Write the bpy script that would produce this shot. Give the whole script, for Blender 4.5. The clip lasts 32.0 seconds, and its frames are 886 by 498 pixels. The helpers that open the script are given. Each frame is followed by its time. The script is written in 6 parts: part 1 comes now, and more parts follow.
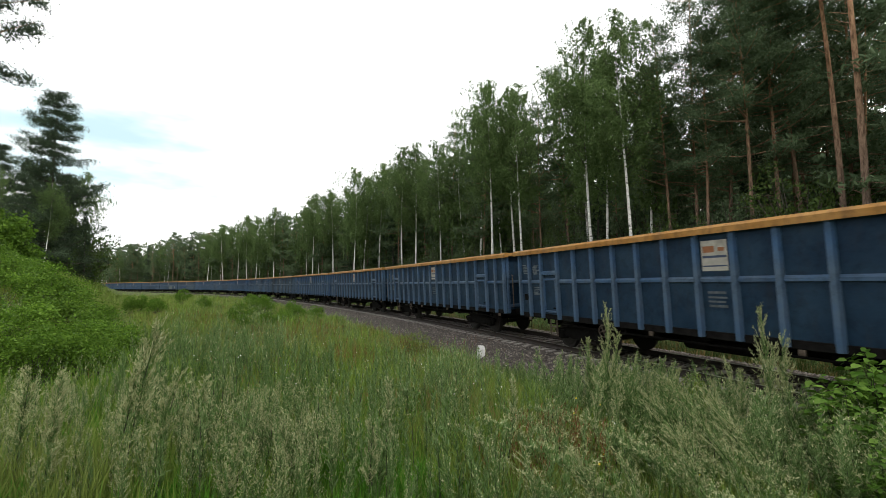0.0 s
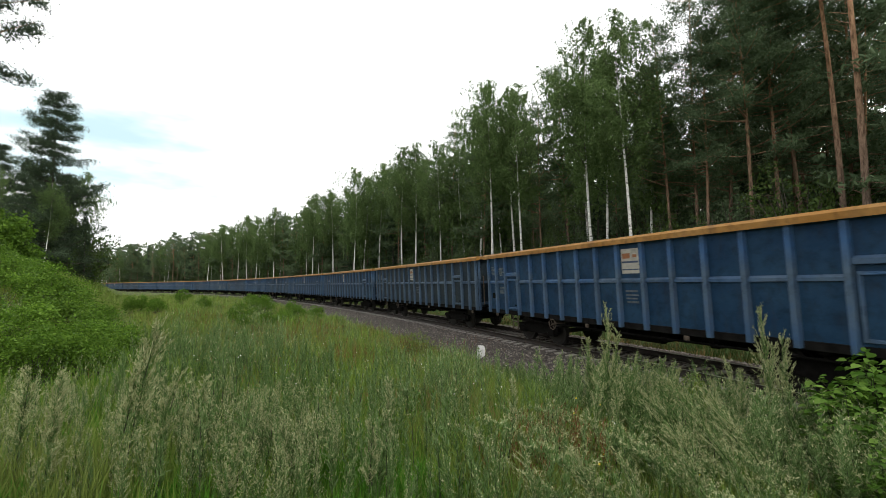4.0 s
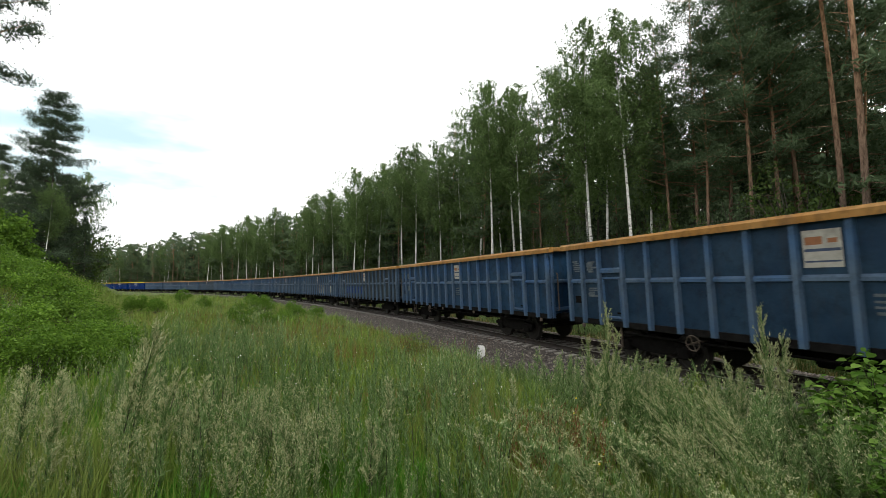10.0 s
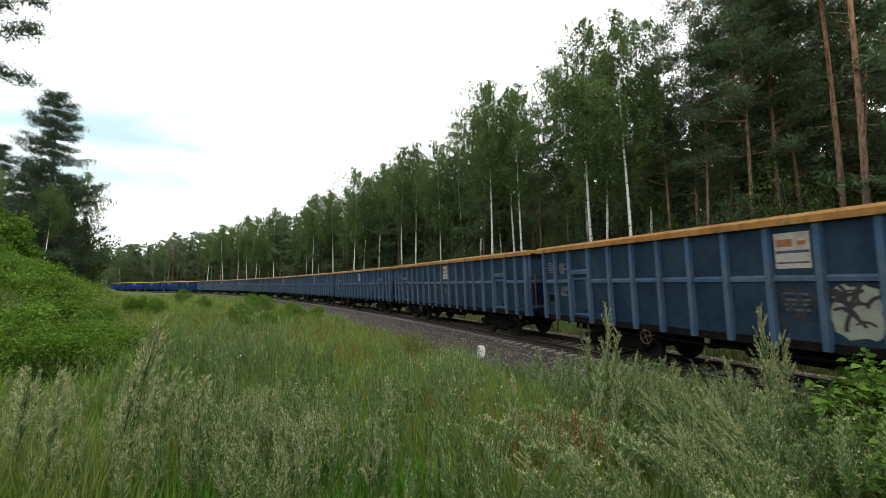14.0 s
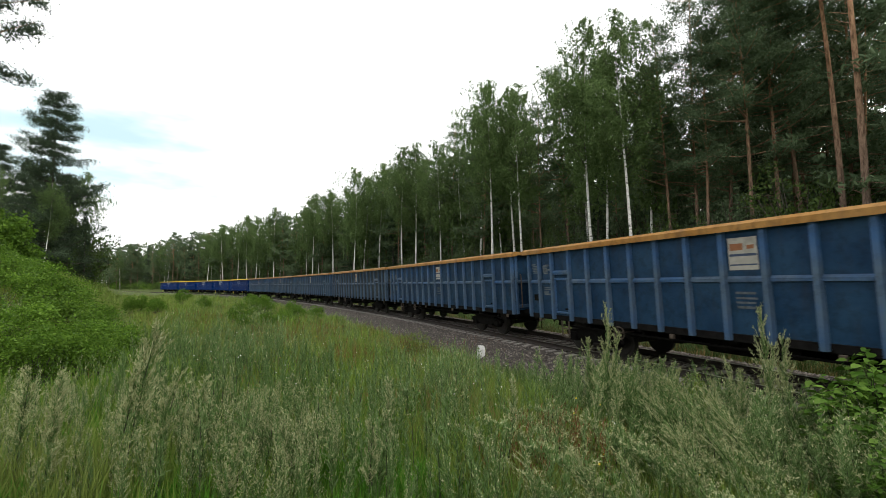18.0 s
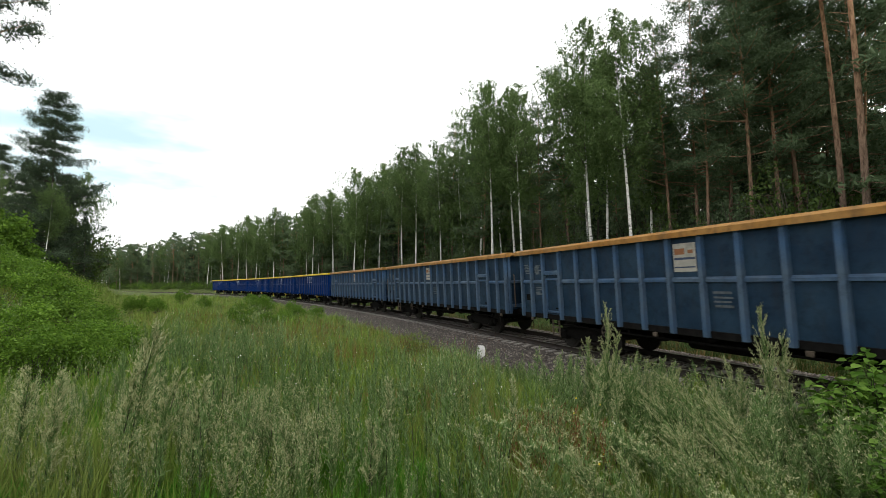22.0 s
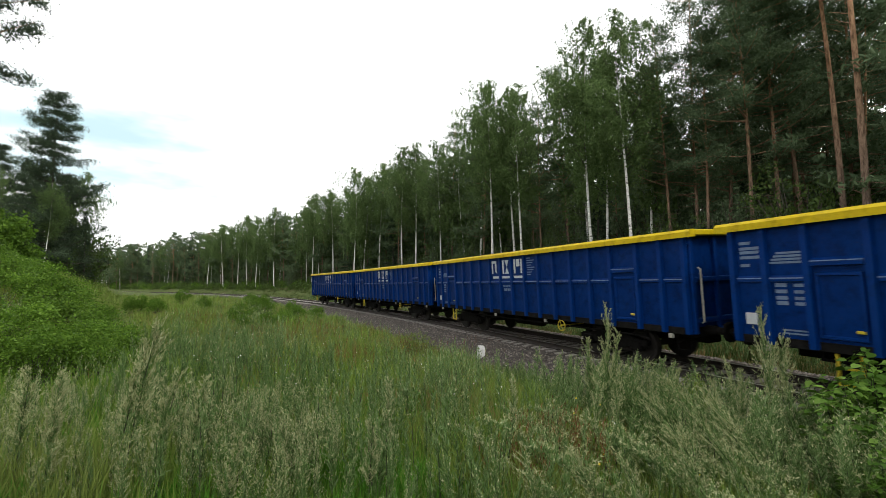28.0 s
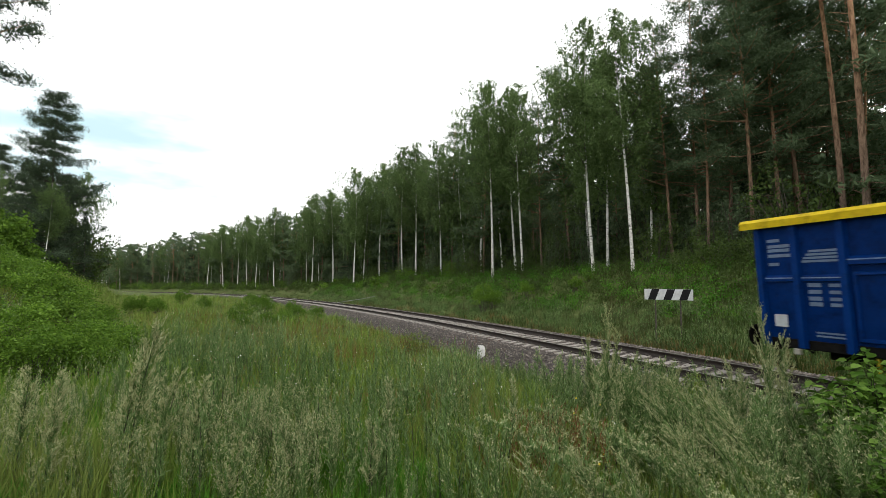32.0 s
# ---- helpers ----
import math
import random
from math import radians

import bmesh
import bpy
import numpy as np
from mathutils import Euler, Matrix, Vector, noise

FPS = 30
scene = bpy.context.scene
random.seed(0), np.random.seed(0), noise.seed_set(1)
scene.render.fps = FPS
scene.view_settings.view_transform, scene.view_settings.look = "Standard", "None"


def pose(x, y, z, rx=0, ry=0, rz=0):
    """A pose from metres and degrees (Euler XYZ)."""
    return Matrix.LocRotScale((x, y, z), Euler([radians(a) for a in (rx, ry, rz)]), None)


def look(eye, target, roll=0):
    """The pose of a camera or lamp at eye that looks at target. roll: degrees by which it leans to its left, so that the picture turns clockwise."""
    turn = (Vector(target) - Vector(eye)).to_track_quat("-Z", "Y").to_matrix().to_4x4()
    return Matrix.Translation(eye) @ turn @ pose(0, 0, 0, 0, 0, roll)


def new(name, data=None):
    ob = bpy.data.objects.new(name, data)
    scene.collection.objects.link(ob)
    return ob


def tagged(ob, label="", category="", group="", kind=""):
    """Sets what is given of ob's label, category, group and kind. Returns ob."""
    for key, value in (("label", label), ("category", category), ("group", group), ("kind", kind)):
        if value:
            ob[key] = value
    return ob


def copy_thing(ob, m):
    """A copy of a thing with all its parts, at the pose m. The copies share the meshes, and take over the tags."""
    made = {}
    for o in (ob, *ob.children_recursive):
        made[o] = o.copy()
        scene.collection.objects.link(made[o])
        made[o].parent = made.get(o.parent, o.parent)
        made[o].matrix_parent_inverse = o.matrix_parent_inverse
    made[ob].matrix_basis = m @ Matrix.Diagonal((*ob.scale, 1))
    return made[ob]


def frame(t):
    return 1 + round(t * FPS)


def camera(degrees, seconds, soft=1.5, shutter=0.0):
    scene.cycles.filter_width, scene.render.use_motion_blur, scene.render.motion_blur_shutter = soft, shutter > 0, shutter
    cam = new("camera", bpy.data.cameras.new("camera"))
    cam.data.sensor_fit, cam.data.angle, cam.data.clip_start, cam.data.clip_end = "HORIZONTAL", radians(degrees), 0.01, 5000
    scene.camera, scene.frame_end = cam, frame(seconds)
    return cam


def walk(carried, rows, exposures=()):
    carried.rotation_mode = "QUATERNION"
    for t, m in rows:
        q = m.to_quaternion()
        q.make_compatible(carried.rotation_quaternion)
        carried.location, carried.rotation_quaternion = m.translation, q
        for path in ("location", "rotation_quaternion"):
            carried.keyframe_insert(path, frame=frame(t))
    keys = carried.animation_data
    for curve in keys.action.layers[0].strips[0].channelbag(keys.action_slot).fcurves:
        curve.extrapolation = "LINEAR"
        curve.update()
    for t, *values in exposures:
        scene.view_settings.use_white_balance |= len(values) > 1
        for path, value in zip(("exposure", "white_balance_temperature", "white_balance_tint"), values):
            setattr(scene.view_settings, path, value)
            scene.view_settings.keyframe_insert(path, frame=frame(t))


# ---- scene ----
# The camera stands still on a tripod beside the line; z = 0 is the top of the rails.
EYE = (0.0, 0.0, 2.148)
cam = camera(92.0, 32.0, soft=0.5, shutter=0.12)
VIEW = look(EYE, (0.0, 10.0, 2.148 + 10.0 * math.tan(0.08075)), -0.418)
walk(cam, [(0.0, VIEW), (32.0, VIEW)])
scene.view_settings.exposure = 0.0

# ---- light: a bright overcast sky with a few thin gaps, and a weak broad sun
SUN_ELEV, SUN_AZ = radians(50), radians(152)
world = bpy.data.worlds.new("overcast_sky")
scene.world = world
world.use_nodes = True
wn, wl = world.node_tree.nodes, world.node_tree.links
wn.clear()
w_out = wn.new("ShaderNodeOutputWorld")
w_bg = wn.new("ShaderNodeBackground")
w_sky = wn.new("ShaderNodeTexSky")
w_sky.sky_type, w_sky.sun_disc = "NISHITA", False
w_sky.sun_elevation, w_sky.sun_rotation = SUN_ELEV, SUN_AZ
w_co = wn.new("ShaderNodeTexCoord")
w_noise = wn.new("ShaderNodeTexNoise")
w_noise.inputs["Scale"].default_value = 5.0
w_noise.inputs["Detail"].default_value = 4.0
w_noise.inputs["Roughness"].default_value = 0.5
w_flat = wn.new("ShaderNodeMapping")
w_flat.inputs["Scale"].default_value = (1.0, 1.0, 3.5)
wl.new(w_co.outputs["Generated"], w_flat.inputs["Vector"])
wl.new(w_flat.outputs["Vector"], w_noise.inputs["Vector"])
w_gain = wn.new("ShaderNodeVectorMath")
w_gain.operation = "SCALE"
w_gain.inputs["Scale"].default_value = 0.08
wl.new(w_sky.outputs["Color"], w_gain.inputs[0])
w_tint = wn.new("ShaderNodeMix")
w_tint.data_type = "RGBA"
w_tint.inputs["Factor"].default_value = 0.94
w_tint.inputs["B"].default_value = (0.455, 0.613, 0.65, 1)
wl.new(w_gain.outputs["Vector"], w_tint.inputs["A"])
cloud = None
# thin gaps in the cloud: direction, half widths across, along and up, depth
for gx, gy, gz, wide, high, depth in ((-0.60, 0.74, 0.272, 0.27, 0.062, 1.0), (-0.65, 0.73, 0.198, 0.20, 0.042, 1.0), (-0.30, -0.80, 0.5, 0.3, 0.12, 0.8), (0.8, -0.3, 0.5, 0.25, 0.1, 0.8)):
    sub = wn.new("ShaderNodeVectorMath")
    sub.operation = "SUBTRACT"
    sub.inputs[1].default_value = (gx, gy, gz)
    wl.new(w_co.outputs["Generated"], sub.inputs[0])
    div = wn.new("ShaderNodeVectorMath")
    div.operation = "DIVIDE"
    div.inputs[1].default_value = (wide, wide, high)
    wl.new(sub.outputs["Vector"], div.inputs[0])
    ln = wn.new("ShaderNodeVectorMath")
    ln.operation = "LENGTH"
    wl.new(div.outputs["Vector"], ln.inputs[0])
    wob = wn.new("ShaderNodeMath")
    wob.operation = "MULTIPLY_ADD"
    wob.inputs[1].default_value = 2.6
    wl.new(w_noise.outputs["Fac"], wob.inputs[0])
    wl.new(ln.outputs["Value"], wob.inputs[2])
    mr = wn.new("ShaderNodeMapRange")
    mr.interpolation_type = "SMOOTHSTEP"
    for key, v in (("From Min", 1.4), ("From Max", 2.75), ("To Min", depth), ("To Max", 0.0)):
        mr.inputs[key].default_value = v
    wl.new(wob.outputs["Value"], mr.inputs["Value"])
    if cloud is None:
        cloud = mr.outputs["Result"]
    else:
        mx = wn.new("ShaderNodeMath")
        mx.operation = "MAXIMUM"
        wl.new(cloud, mx.inputs[0])
        wl.new(mr.outputs["Result"], mx.inputs[1])
        cloud = mx.outputs["Value"]
w_mix = wn.new("ShaderNodeMix")
w_mix.data_type = "RGBA"
w_mix.inputs["A"].default_value = (0.985, 0.995, 0.995, 1)
wl.new(cloud, w_mix.inputs["Factor"])
wl.new(w_tint.outputs["Result"], w_mix.inputs["B"])
wl.new(w_mix.outputs["Result"], w_bg.inputs["Color"])
w_bg.inputs["Strength"].default_value = 1.6
wl.new(w_bg.outputs["Background"], w_out.inputs["Surface"])

sun_data = bpy.data.lights.new("sun", "SUN")
sun_data.energy, sun_data.angle, sun_data.color = 1.9, radians(20), (1.0, 0.96, 0.9)
sun = new("sun", sun_data)
sun.matrix_world = look((math.sin(SUN_AZ) * 100, math.cos(SUN_AZ) * 100, 100 * math.tan(SUN_ELEV)), (0, 0, 0))
# ---- materials
RNG = np.random.default_rng(7)


def node_mat(name, rough=0.7, metal=0.0, spec=0.4):
    m = bpy.data.materials.new(name)
    m.use_nodes = True
    bsdf = m.node_tree.nodes["Principled BSDF"]
    bsdf.inputs["Roughness"].default_value = rough
    bsdf.inputs["Metallic"].default_value = metal
    bsdf.inputs["Specular IOR Level"].default_value = spec
    return m, m.node_tree.nodes, m.node_tree.links, bsdf


def noise_tex(nodes, links, scale, detail=4.0, rough=0.55, coord=None, stretch=None):
    n = nodes.new("ShaderNodeTexNoise")
    n.inputs["Scale"].default_value = scale
    n.inputs["Detail"].default_value = detail
    n.inputs["Roughness"].default_value = rough
    if coord is not None:
        if stretch:
            mp = nodes.new("ShaderNodeMapping")
            mp.inputs["Scale"].default_value = stretch
            links.new(coord, mp.inputs["Vector"])
            coord = mp.outputs["Vector"]
        links.new(coord, n.inputs["Vector"])
    return n.outputs["Fac"]


def ramp(nodes, links, fac, *stops):
    r = nodes.new("ShaderNodeValToRGB")
    el = r.color_ramp.elements
    while len(el) < len(stops):
        el.new(0.5)
    for e, (pos, col) in zip(el, stops):
        e.position, e.color = pos, (*col, 1) if len(col) == 3 else col
    links.new(fac, r.inputs["Fac"])
    return r.outputs["Color"]


def mix(nodes, links, fac, a, b, mode="MIX"):
    m = nodes.new("ShaderNodeMix")
    m.data_type, m.blend_type = "RGBA", mode
    for key, v in (("Factor", fac), ("A", a), ("B", b)):
        if isinstance(v, (int, float)):
            m.inputs[key].default_value = v
        elif isinstance(v, tuple):
            m.inputs[key].default_value = (*v, 1)
        else:
            links.new(v, m.inputs[key])
    return m.outputs["Result"]


def bump(nodes, links, bsdf, height, strength=0.4, dist=0.02):
    b = nodes.new("ShaderNodeBump")
    b.inputs["Strength"].default_value, b.inputs["Distance"].default_value = strength, dist
    links.new(height, b.inputs["Height"])
    links.new(b.outputs["Normal"], bsdf.inputs["Normal"])


def obj_coord(nodes):
    return nodes.new("ShaderNodeTexCoord").outputs["Object"]


def pos_coord(nodes):
    return nodes.new("ShaderNodeNewGeometry").outputs["Position"]


def painted_steel(name, col, worn, dirt=(0.020, 0.024, 0.030), amount=0.5, rough=0.55, streak=(1.2, 1.2, 0.25), spec=0.35):
    """Painted sheet steel with faded blotches, vertical dirt streaks and rust specks."""
    m, n, l, b = node_mat(name, rough, 0.0, spec)
    co = obj_coord(n)
    big = noise_tex(n, l, 0.9, 5, 0.6, co)
    run = noise_tex(n, l, 3.0, 6, 0.65, co, streak)
    fine = noise_tex(n, l, 28.0, 4, 0.6, co)
    rnd = n.new("ShaderNodeObjectInfo").outputs["Random"]
    c = mix(n, l, ramp(n, l, big, (0.38, (0, 0, 0)), (0.62, (1, 1, 1))), col, worn)
    blot = noise_tex(n, l, 4.5, 6, 0.7, co)
    c = mix(n, l, ramp(n, l, blot, (0.30, (0.55, 0.55, 0.55)), (0.52, (1, 1, 1))), (0.0, 0.0, 0.0), c)
    c = mix(n, l, ramp(n, l, run, (0.52, (0, 0, 0)), (0.72, (amount, amount, amount))), c, dirt)
    c = mix(n, l, ramp(n, l, fine, (0.66, (0, 0, 0)), (0.72, (0.5, 0.5, 0.5))), c, (0.045, 0.03, 0.022))
    c = mix(n, l, ramp(n, l, rnd, (0.0, (0.86, 0.86, 0.86)), (1.0, (1.0, 1.0, 1.0))), (0.0, 0.0, 0.0), c)
    l.new(c, b.inputs["Base Color"])
    dent = noise_tex(n, l, 2.6, 3, 0.5, co)
    bump(n, l, b, dent, 0.55, 0.05)
    return m


def plain_mat(name, col, rough=0.7, metal=0.0, vary=0.35, scale=14.0, spec=0.4):
    m, n, l, b = node_mat(name, rough, metal, spec)
    f = noise_tex(n, l, scale, 5, 0.6, obj_coord(n))
    dark = tuple(v * (1 - vary) for v in col)
    lite = tuple(min(1, v * (1 + vary)) for v in col)
    l.new(ramp(n, l, f, (0.3, dark), (0.7, lite)), b.inputs["Base Color"])
    bump(n, l, b, f, 0.2, 0.01)
    return m


def leaf_mat(name, a, b_, c, trans=0.3, rough=0.6, dry=None):
    """Thin leaves: a colour per leaf, some light passes through."""
    m = bpy.data.materials.new(name)
    m.use_nodes = True
    n, l = m.node_tree.nodes, m.node_tree.links
    bs = n["Principled BSDF"]
    bs.inputs["Roughness"].default_value = rough
    bs.inputs["Specular IOR Level"].default_value = 0.12
    geo = n.new("ShaderNodeNewGeometry")
    oi = n.new("ShaderNodeObjectInfo")
    col = ramp(n, l, geo.outputs["Random Per Island"], (0.0, a), (0.5, b_), (1.0, c))
    col = mix(n, l, ramp(n, l, oi.outputs["Random"], (0.0, (0.8, 0.8, 0.8)), (1.0, (1, 1, 1))), (0.0, 0.0, 0.0), col)
    big = noise_tex(n, l, 0.45, 4, 0.6, geo.outputs["Position"])
    col = mix(n, l, ramp(n, l, big, (0.38, (0, 0, 0)), (0.66, (0.65, 0.65, 0.65))), col, a)
    if dry:
        old = noise_tex(n, l, 0.22, 4, 0.6, geo.outputs["Position"])
        col = mix(n, l, ramp(n, l, old, (0.46, (0, 0, 0)), (0.60, (0.8, 0.8, 0.8))), col, dry)
    l.new(col, bs.inputs["Base Color"])
    tr = n.new("ShaderNodeBsdfTranslucent")
    l.new(col, tr.inputs["Color"])
    ms = n.new("ShaderNodeMixShader")
    ms.inputs["Fac"].default_value = trans
    l.new(bs.outputs["BSDF"], ms.inputs[1])
    l.new(tr.outputs["BSDF"], ms.inputs[2])
    l.new(ms.outputs["Shader"], n["Material Output"].inputs["Surface"])
    return m


def ground_mat():
    m, n, l, b = node_mat("meadow_soil", 0.95, 0, 0.1)
    co = pos_coord(n)
    big = noise_tex(n, l, 0.16, 5, 0.6, co)
    mid = noise_tex(n, l, 1.3, 6, 0.65, co)
    fine = noise_tex(n, l, 14.0, 5, 0.7, co)
    c = ramp(n, l, mid, (0.3, (0.0429, 0.0663, 0.0172)), (0.5, (0.0741, 0.101, 0.0281)), (0.72, (0.117, 0.133, 0.0468)))
    c = mix(n, l, ramp(n, l, big, (0.56, (0, 0, 0)), (0.72, (0.6, 0.6, 0.6))), c, (0.117, 0.0819, 0.039))
    c = mix(n, l, ramp(n, l, fine, (0.35, (0.55, 0.55, 0.55)), (0.65, (1, 1, 1))), (0.0351, 0.0429, 0.0156), c)
    l.new(c, b.inputs["Base Color"])
    bump(n, l, b, fine, 0.8, 0.08)
    return m


def ballast_mat():
    m, n, l, b = node_mat("crushed_stone", 0.9, 0, 0.25)
    co = pos_coord(n)
    v = n.new("ShaderNodeTexVoronoi")
    v.inputs["Scale"].default_value = 17.0
    l.new(co, v.inputs["Vector"])
    f = noise_tex(n, l, 1.2, 4, 0.6, co)
    c = ramp(n, l, v.outputs["Color"], (0.1, (0.042, 0.036, 0.0312)), (0.5, (0.096, 0.081, 0.0708)), (0.9, (0.18, 0.159, 0.141)))
    c = mix(n, l, ramp(n, l, v.outputs["Distance"], (0.0, (1, 1, 1)), (0.6, (0.25, 0.25, 0.25))), (0.0072, 0.006, 0.006), c)
    c = mix(n, l, ramp(n, l, f, (0.45, (0, 0, 0)), (0.75, (0.5, 0.5, 0.5))), c, (0.051, 0.036, 0.027))
    l.new(c, b.inputs["Base Color"])
    bump(n, l, b, v.outputs["Distance"], 1.0, 0.04)
    return m


def stone_mat():
    m, n, l, b = node_mat("loose_stone", 0.9, 0, 0.25)
    geo = n.new("ShaderNodeNewGeometry")
    c = ramp(n, l, geo.outputs["Random Per Island"], (0.0, (0.033, 0.0282, 0.0252)), (0.5, (0.102, 0.087, 0.0768)), (1.0, (0.228, 0.204, 0.18)))
    l.new(c, b.inputs["Base Color"])
    return m


def birch_bark_mat():
    m, n, l, b = node_mat("birch_bark", 0.75, 0, 0.3)
    co = obj_coord(n)
    bands = noise_tex(n, l, 2.2, 6, 0.7, co, (1.3, 1.3, 4.5))
    blot = noise_tex(n, l, 0.8, 4, 0.6, co, (2, 2, 1.0))
    c = ramp(n, l, bands, (0.36, (0.03, 0.028, 0.026)), (0.43, (0.48, 0.46, 0.43)), (0.65, (0.74, 0.72, 0.68)))
    c = mix(n, l, ramp(n, l, blot, (0.62, (0, 0, 0)), (0.70, (0.85, 0.85, 0.85))), c, (0.06, 0.055, 0.05))
    l.new(c, b.inputs["Base Color"])
    bump(n, l, b, bands, 0.4, 0.02)
    return m


def pine_bark_mat():
    m, n, l, b = node_mat("pine_bark", 0.9, 0, 0.15)
    co = obj_coord(n)
    plates = noise_tex(n, l, 5.0, 6, 0.7, co, (2.4, 2.4, 0.55))
    sep = n.new("ShaderNodeSeparateXYZ")
    l.new(co, sep.inputs["Vector"])
    mr = n.new("ShaderNodeMapRange")
    mr.inputs["From Min"].default_value, mr.inputs["From Max"].default_value = 2.0, 13.0
    l.new(sep.outputs["Z"], mr.inputs["Value"])
    low = ramp(n, l, plates, (0.35, (0.05, 0.036, 0.028)), (0.6, (0.20, 0.145, 0.11)))
    high = ramp(n, l, plates, (0.35, (0.16, 0.085, 0.045)), (0.6, (0.42, 0.235, 0.125)))
    l.new(mix(n, l, mr.outputs["Result"], low, high), b.inputs["Base Color"])
    bump(n, l, b, plates, 0.8, 0.03)
    return m


M = {}
M["ground"] = ground_mat()
M["ballast"] = ballast_mat()
M["stone"] = stone_mat()
M["concrete"] = plain_mat("sleeper_concrete", (0.235, 0.215, 0.194), 0.9, 0, 0.35, 9.0)
M["rail"] = plain_mat("rusty_rail_steel", (0.0275, 0.0203, 0.0162), 0.7, 0.2, 0.35, 20.0)
M["rail_top"] = plain_mat("polished_rail_head", (0.52, 0.50, 0.48), 0.28, 0.9, 0.12, 8.0)
M["birch_bark"] = birch_bark_mat()
M["pine_bark"] = pine_bark_mat()
M["dark_bark"] = plain_mat("grey_bark", (0.06, 0.05, 0.04), 0.9, 0, 0.4, 6.0)
M["birch_leaf"] = leaf_mat("birch_leaf", (0.0765, 0.126, 0.0378), (0.126, 0.194, 0.063), (0.189, 0.27, 0.104), 0.45)
M["pine_leaf"] = leaf_mat("pine_needles", (0.0741, 0.117, 0.0585), (0.133, 0.191, 0.0936), (0.203, 0.269, 0.144), 0.45)
M["dark_needle"] = leaf_mat("dark_pine_needles", (0.030, 0.050, 0.028), (0.052, 0.080, 0.042), (0.085, 0.12, 0.065), 0.25)
M["shrub_leaf"] = leaf_mat("shrub_leaf", (0.0527, 0.109, 0.0113), (0.109, 0.211, 0.0227), (0.194, 0.324, 0.0405), 0.36)
M["broad_leaf"] = leaf_mat("broad_leaf", (0.0405, 0.0972, 0.00972), (0.077, 0.162, 0.0178), (0.162, 0.267, 0.0486), 0.36)
M["lime_leaf"] = leaf_mat("lime_leaf", (0.081, 0.13, 0.0146), (0.138, 0.203, 0.0243), (0.219, 0.283, 0.0486), 0.4)
M["fresh_grass"] = leaf_mat("fresh_grass_blade", (0.0401, 0.133, 0.0107), (0.0758, 0.205, 0.0196), (0.143, 0.276, 0.0401), 0.38)
M["dark_leaf"] = leaf_mat("undergrowth_leaf", (0.0413, 0.0723, 0.0165), (0.0723, 0.117, 0.0248), (0.111, 0.165, 0.0413), 0.33)
M["grass"] = leaf_mat("grass_blade", (0.0965, 0.18, 0.0217), (0.174, 0.275, 0.0409), (0.284, 0.349, 0.0772), 0.38, 0.6, (0.165, 0.19, 0.055))
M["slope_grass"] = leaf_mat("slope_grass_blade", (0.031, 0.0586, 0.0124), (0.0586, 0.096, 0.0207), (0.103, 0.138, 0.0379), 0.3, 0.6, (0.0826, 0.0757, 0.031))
M["dry_grass"] = leaf_mat("dry_grass_blade", (0.154, 0.105, 0.0365), (0.243, 0.17, 0.0648), (0.324, 0.243, 0.105), 0.25)
M["rust_weed"] = leaf_mat("rust_dock", (0.105, 0.0446, 0.0178), (0.186, 0.0851, 0.0324), (0.259, 0.146, 0.0527), 0.25)
M["mugwort"] = leaf_mat("mugwort_leaf", (0.0682, 0.127, 0.0312), (0.13, 0.212, 0.0676), (0.254, 0.348, 0.156), 0.28, 0.6)
M["weed_head"] = leaf_mat("mugwort_flower", (0.224, 0.251, 0.109), (0.335, 0.365, 0.177), (0.532, 0.527, 0.316), 0.25)
M["white_petal"] = leaf_mat("white_petal", (0.567, 0.567, 0.535), (0.632, 0.632, 0.599), (0.68, 0.68, 0.648), 0.2)
M["yellow_petal"] = leaf_mat("yellow_petal", (0.486, 0.365, 0.0162), (0.567, 0.446, 0.0243), (0.648, 0.527, 0.0405), 0.2)
M["stalk"] = plain_mat("weed_stalk", (0.0324, 0.0365, 0.0178), 0.8, 0, 0.4, 10.0)
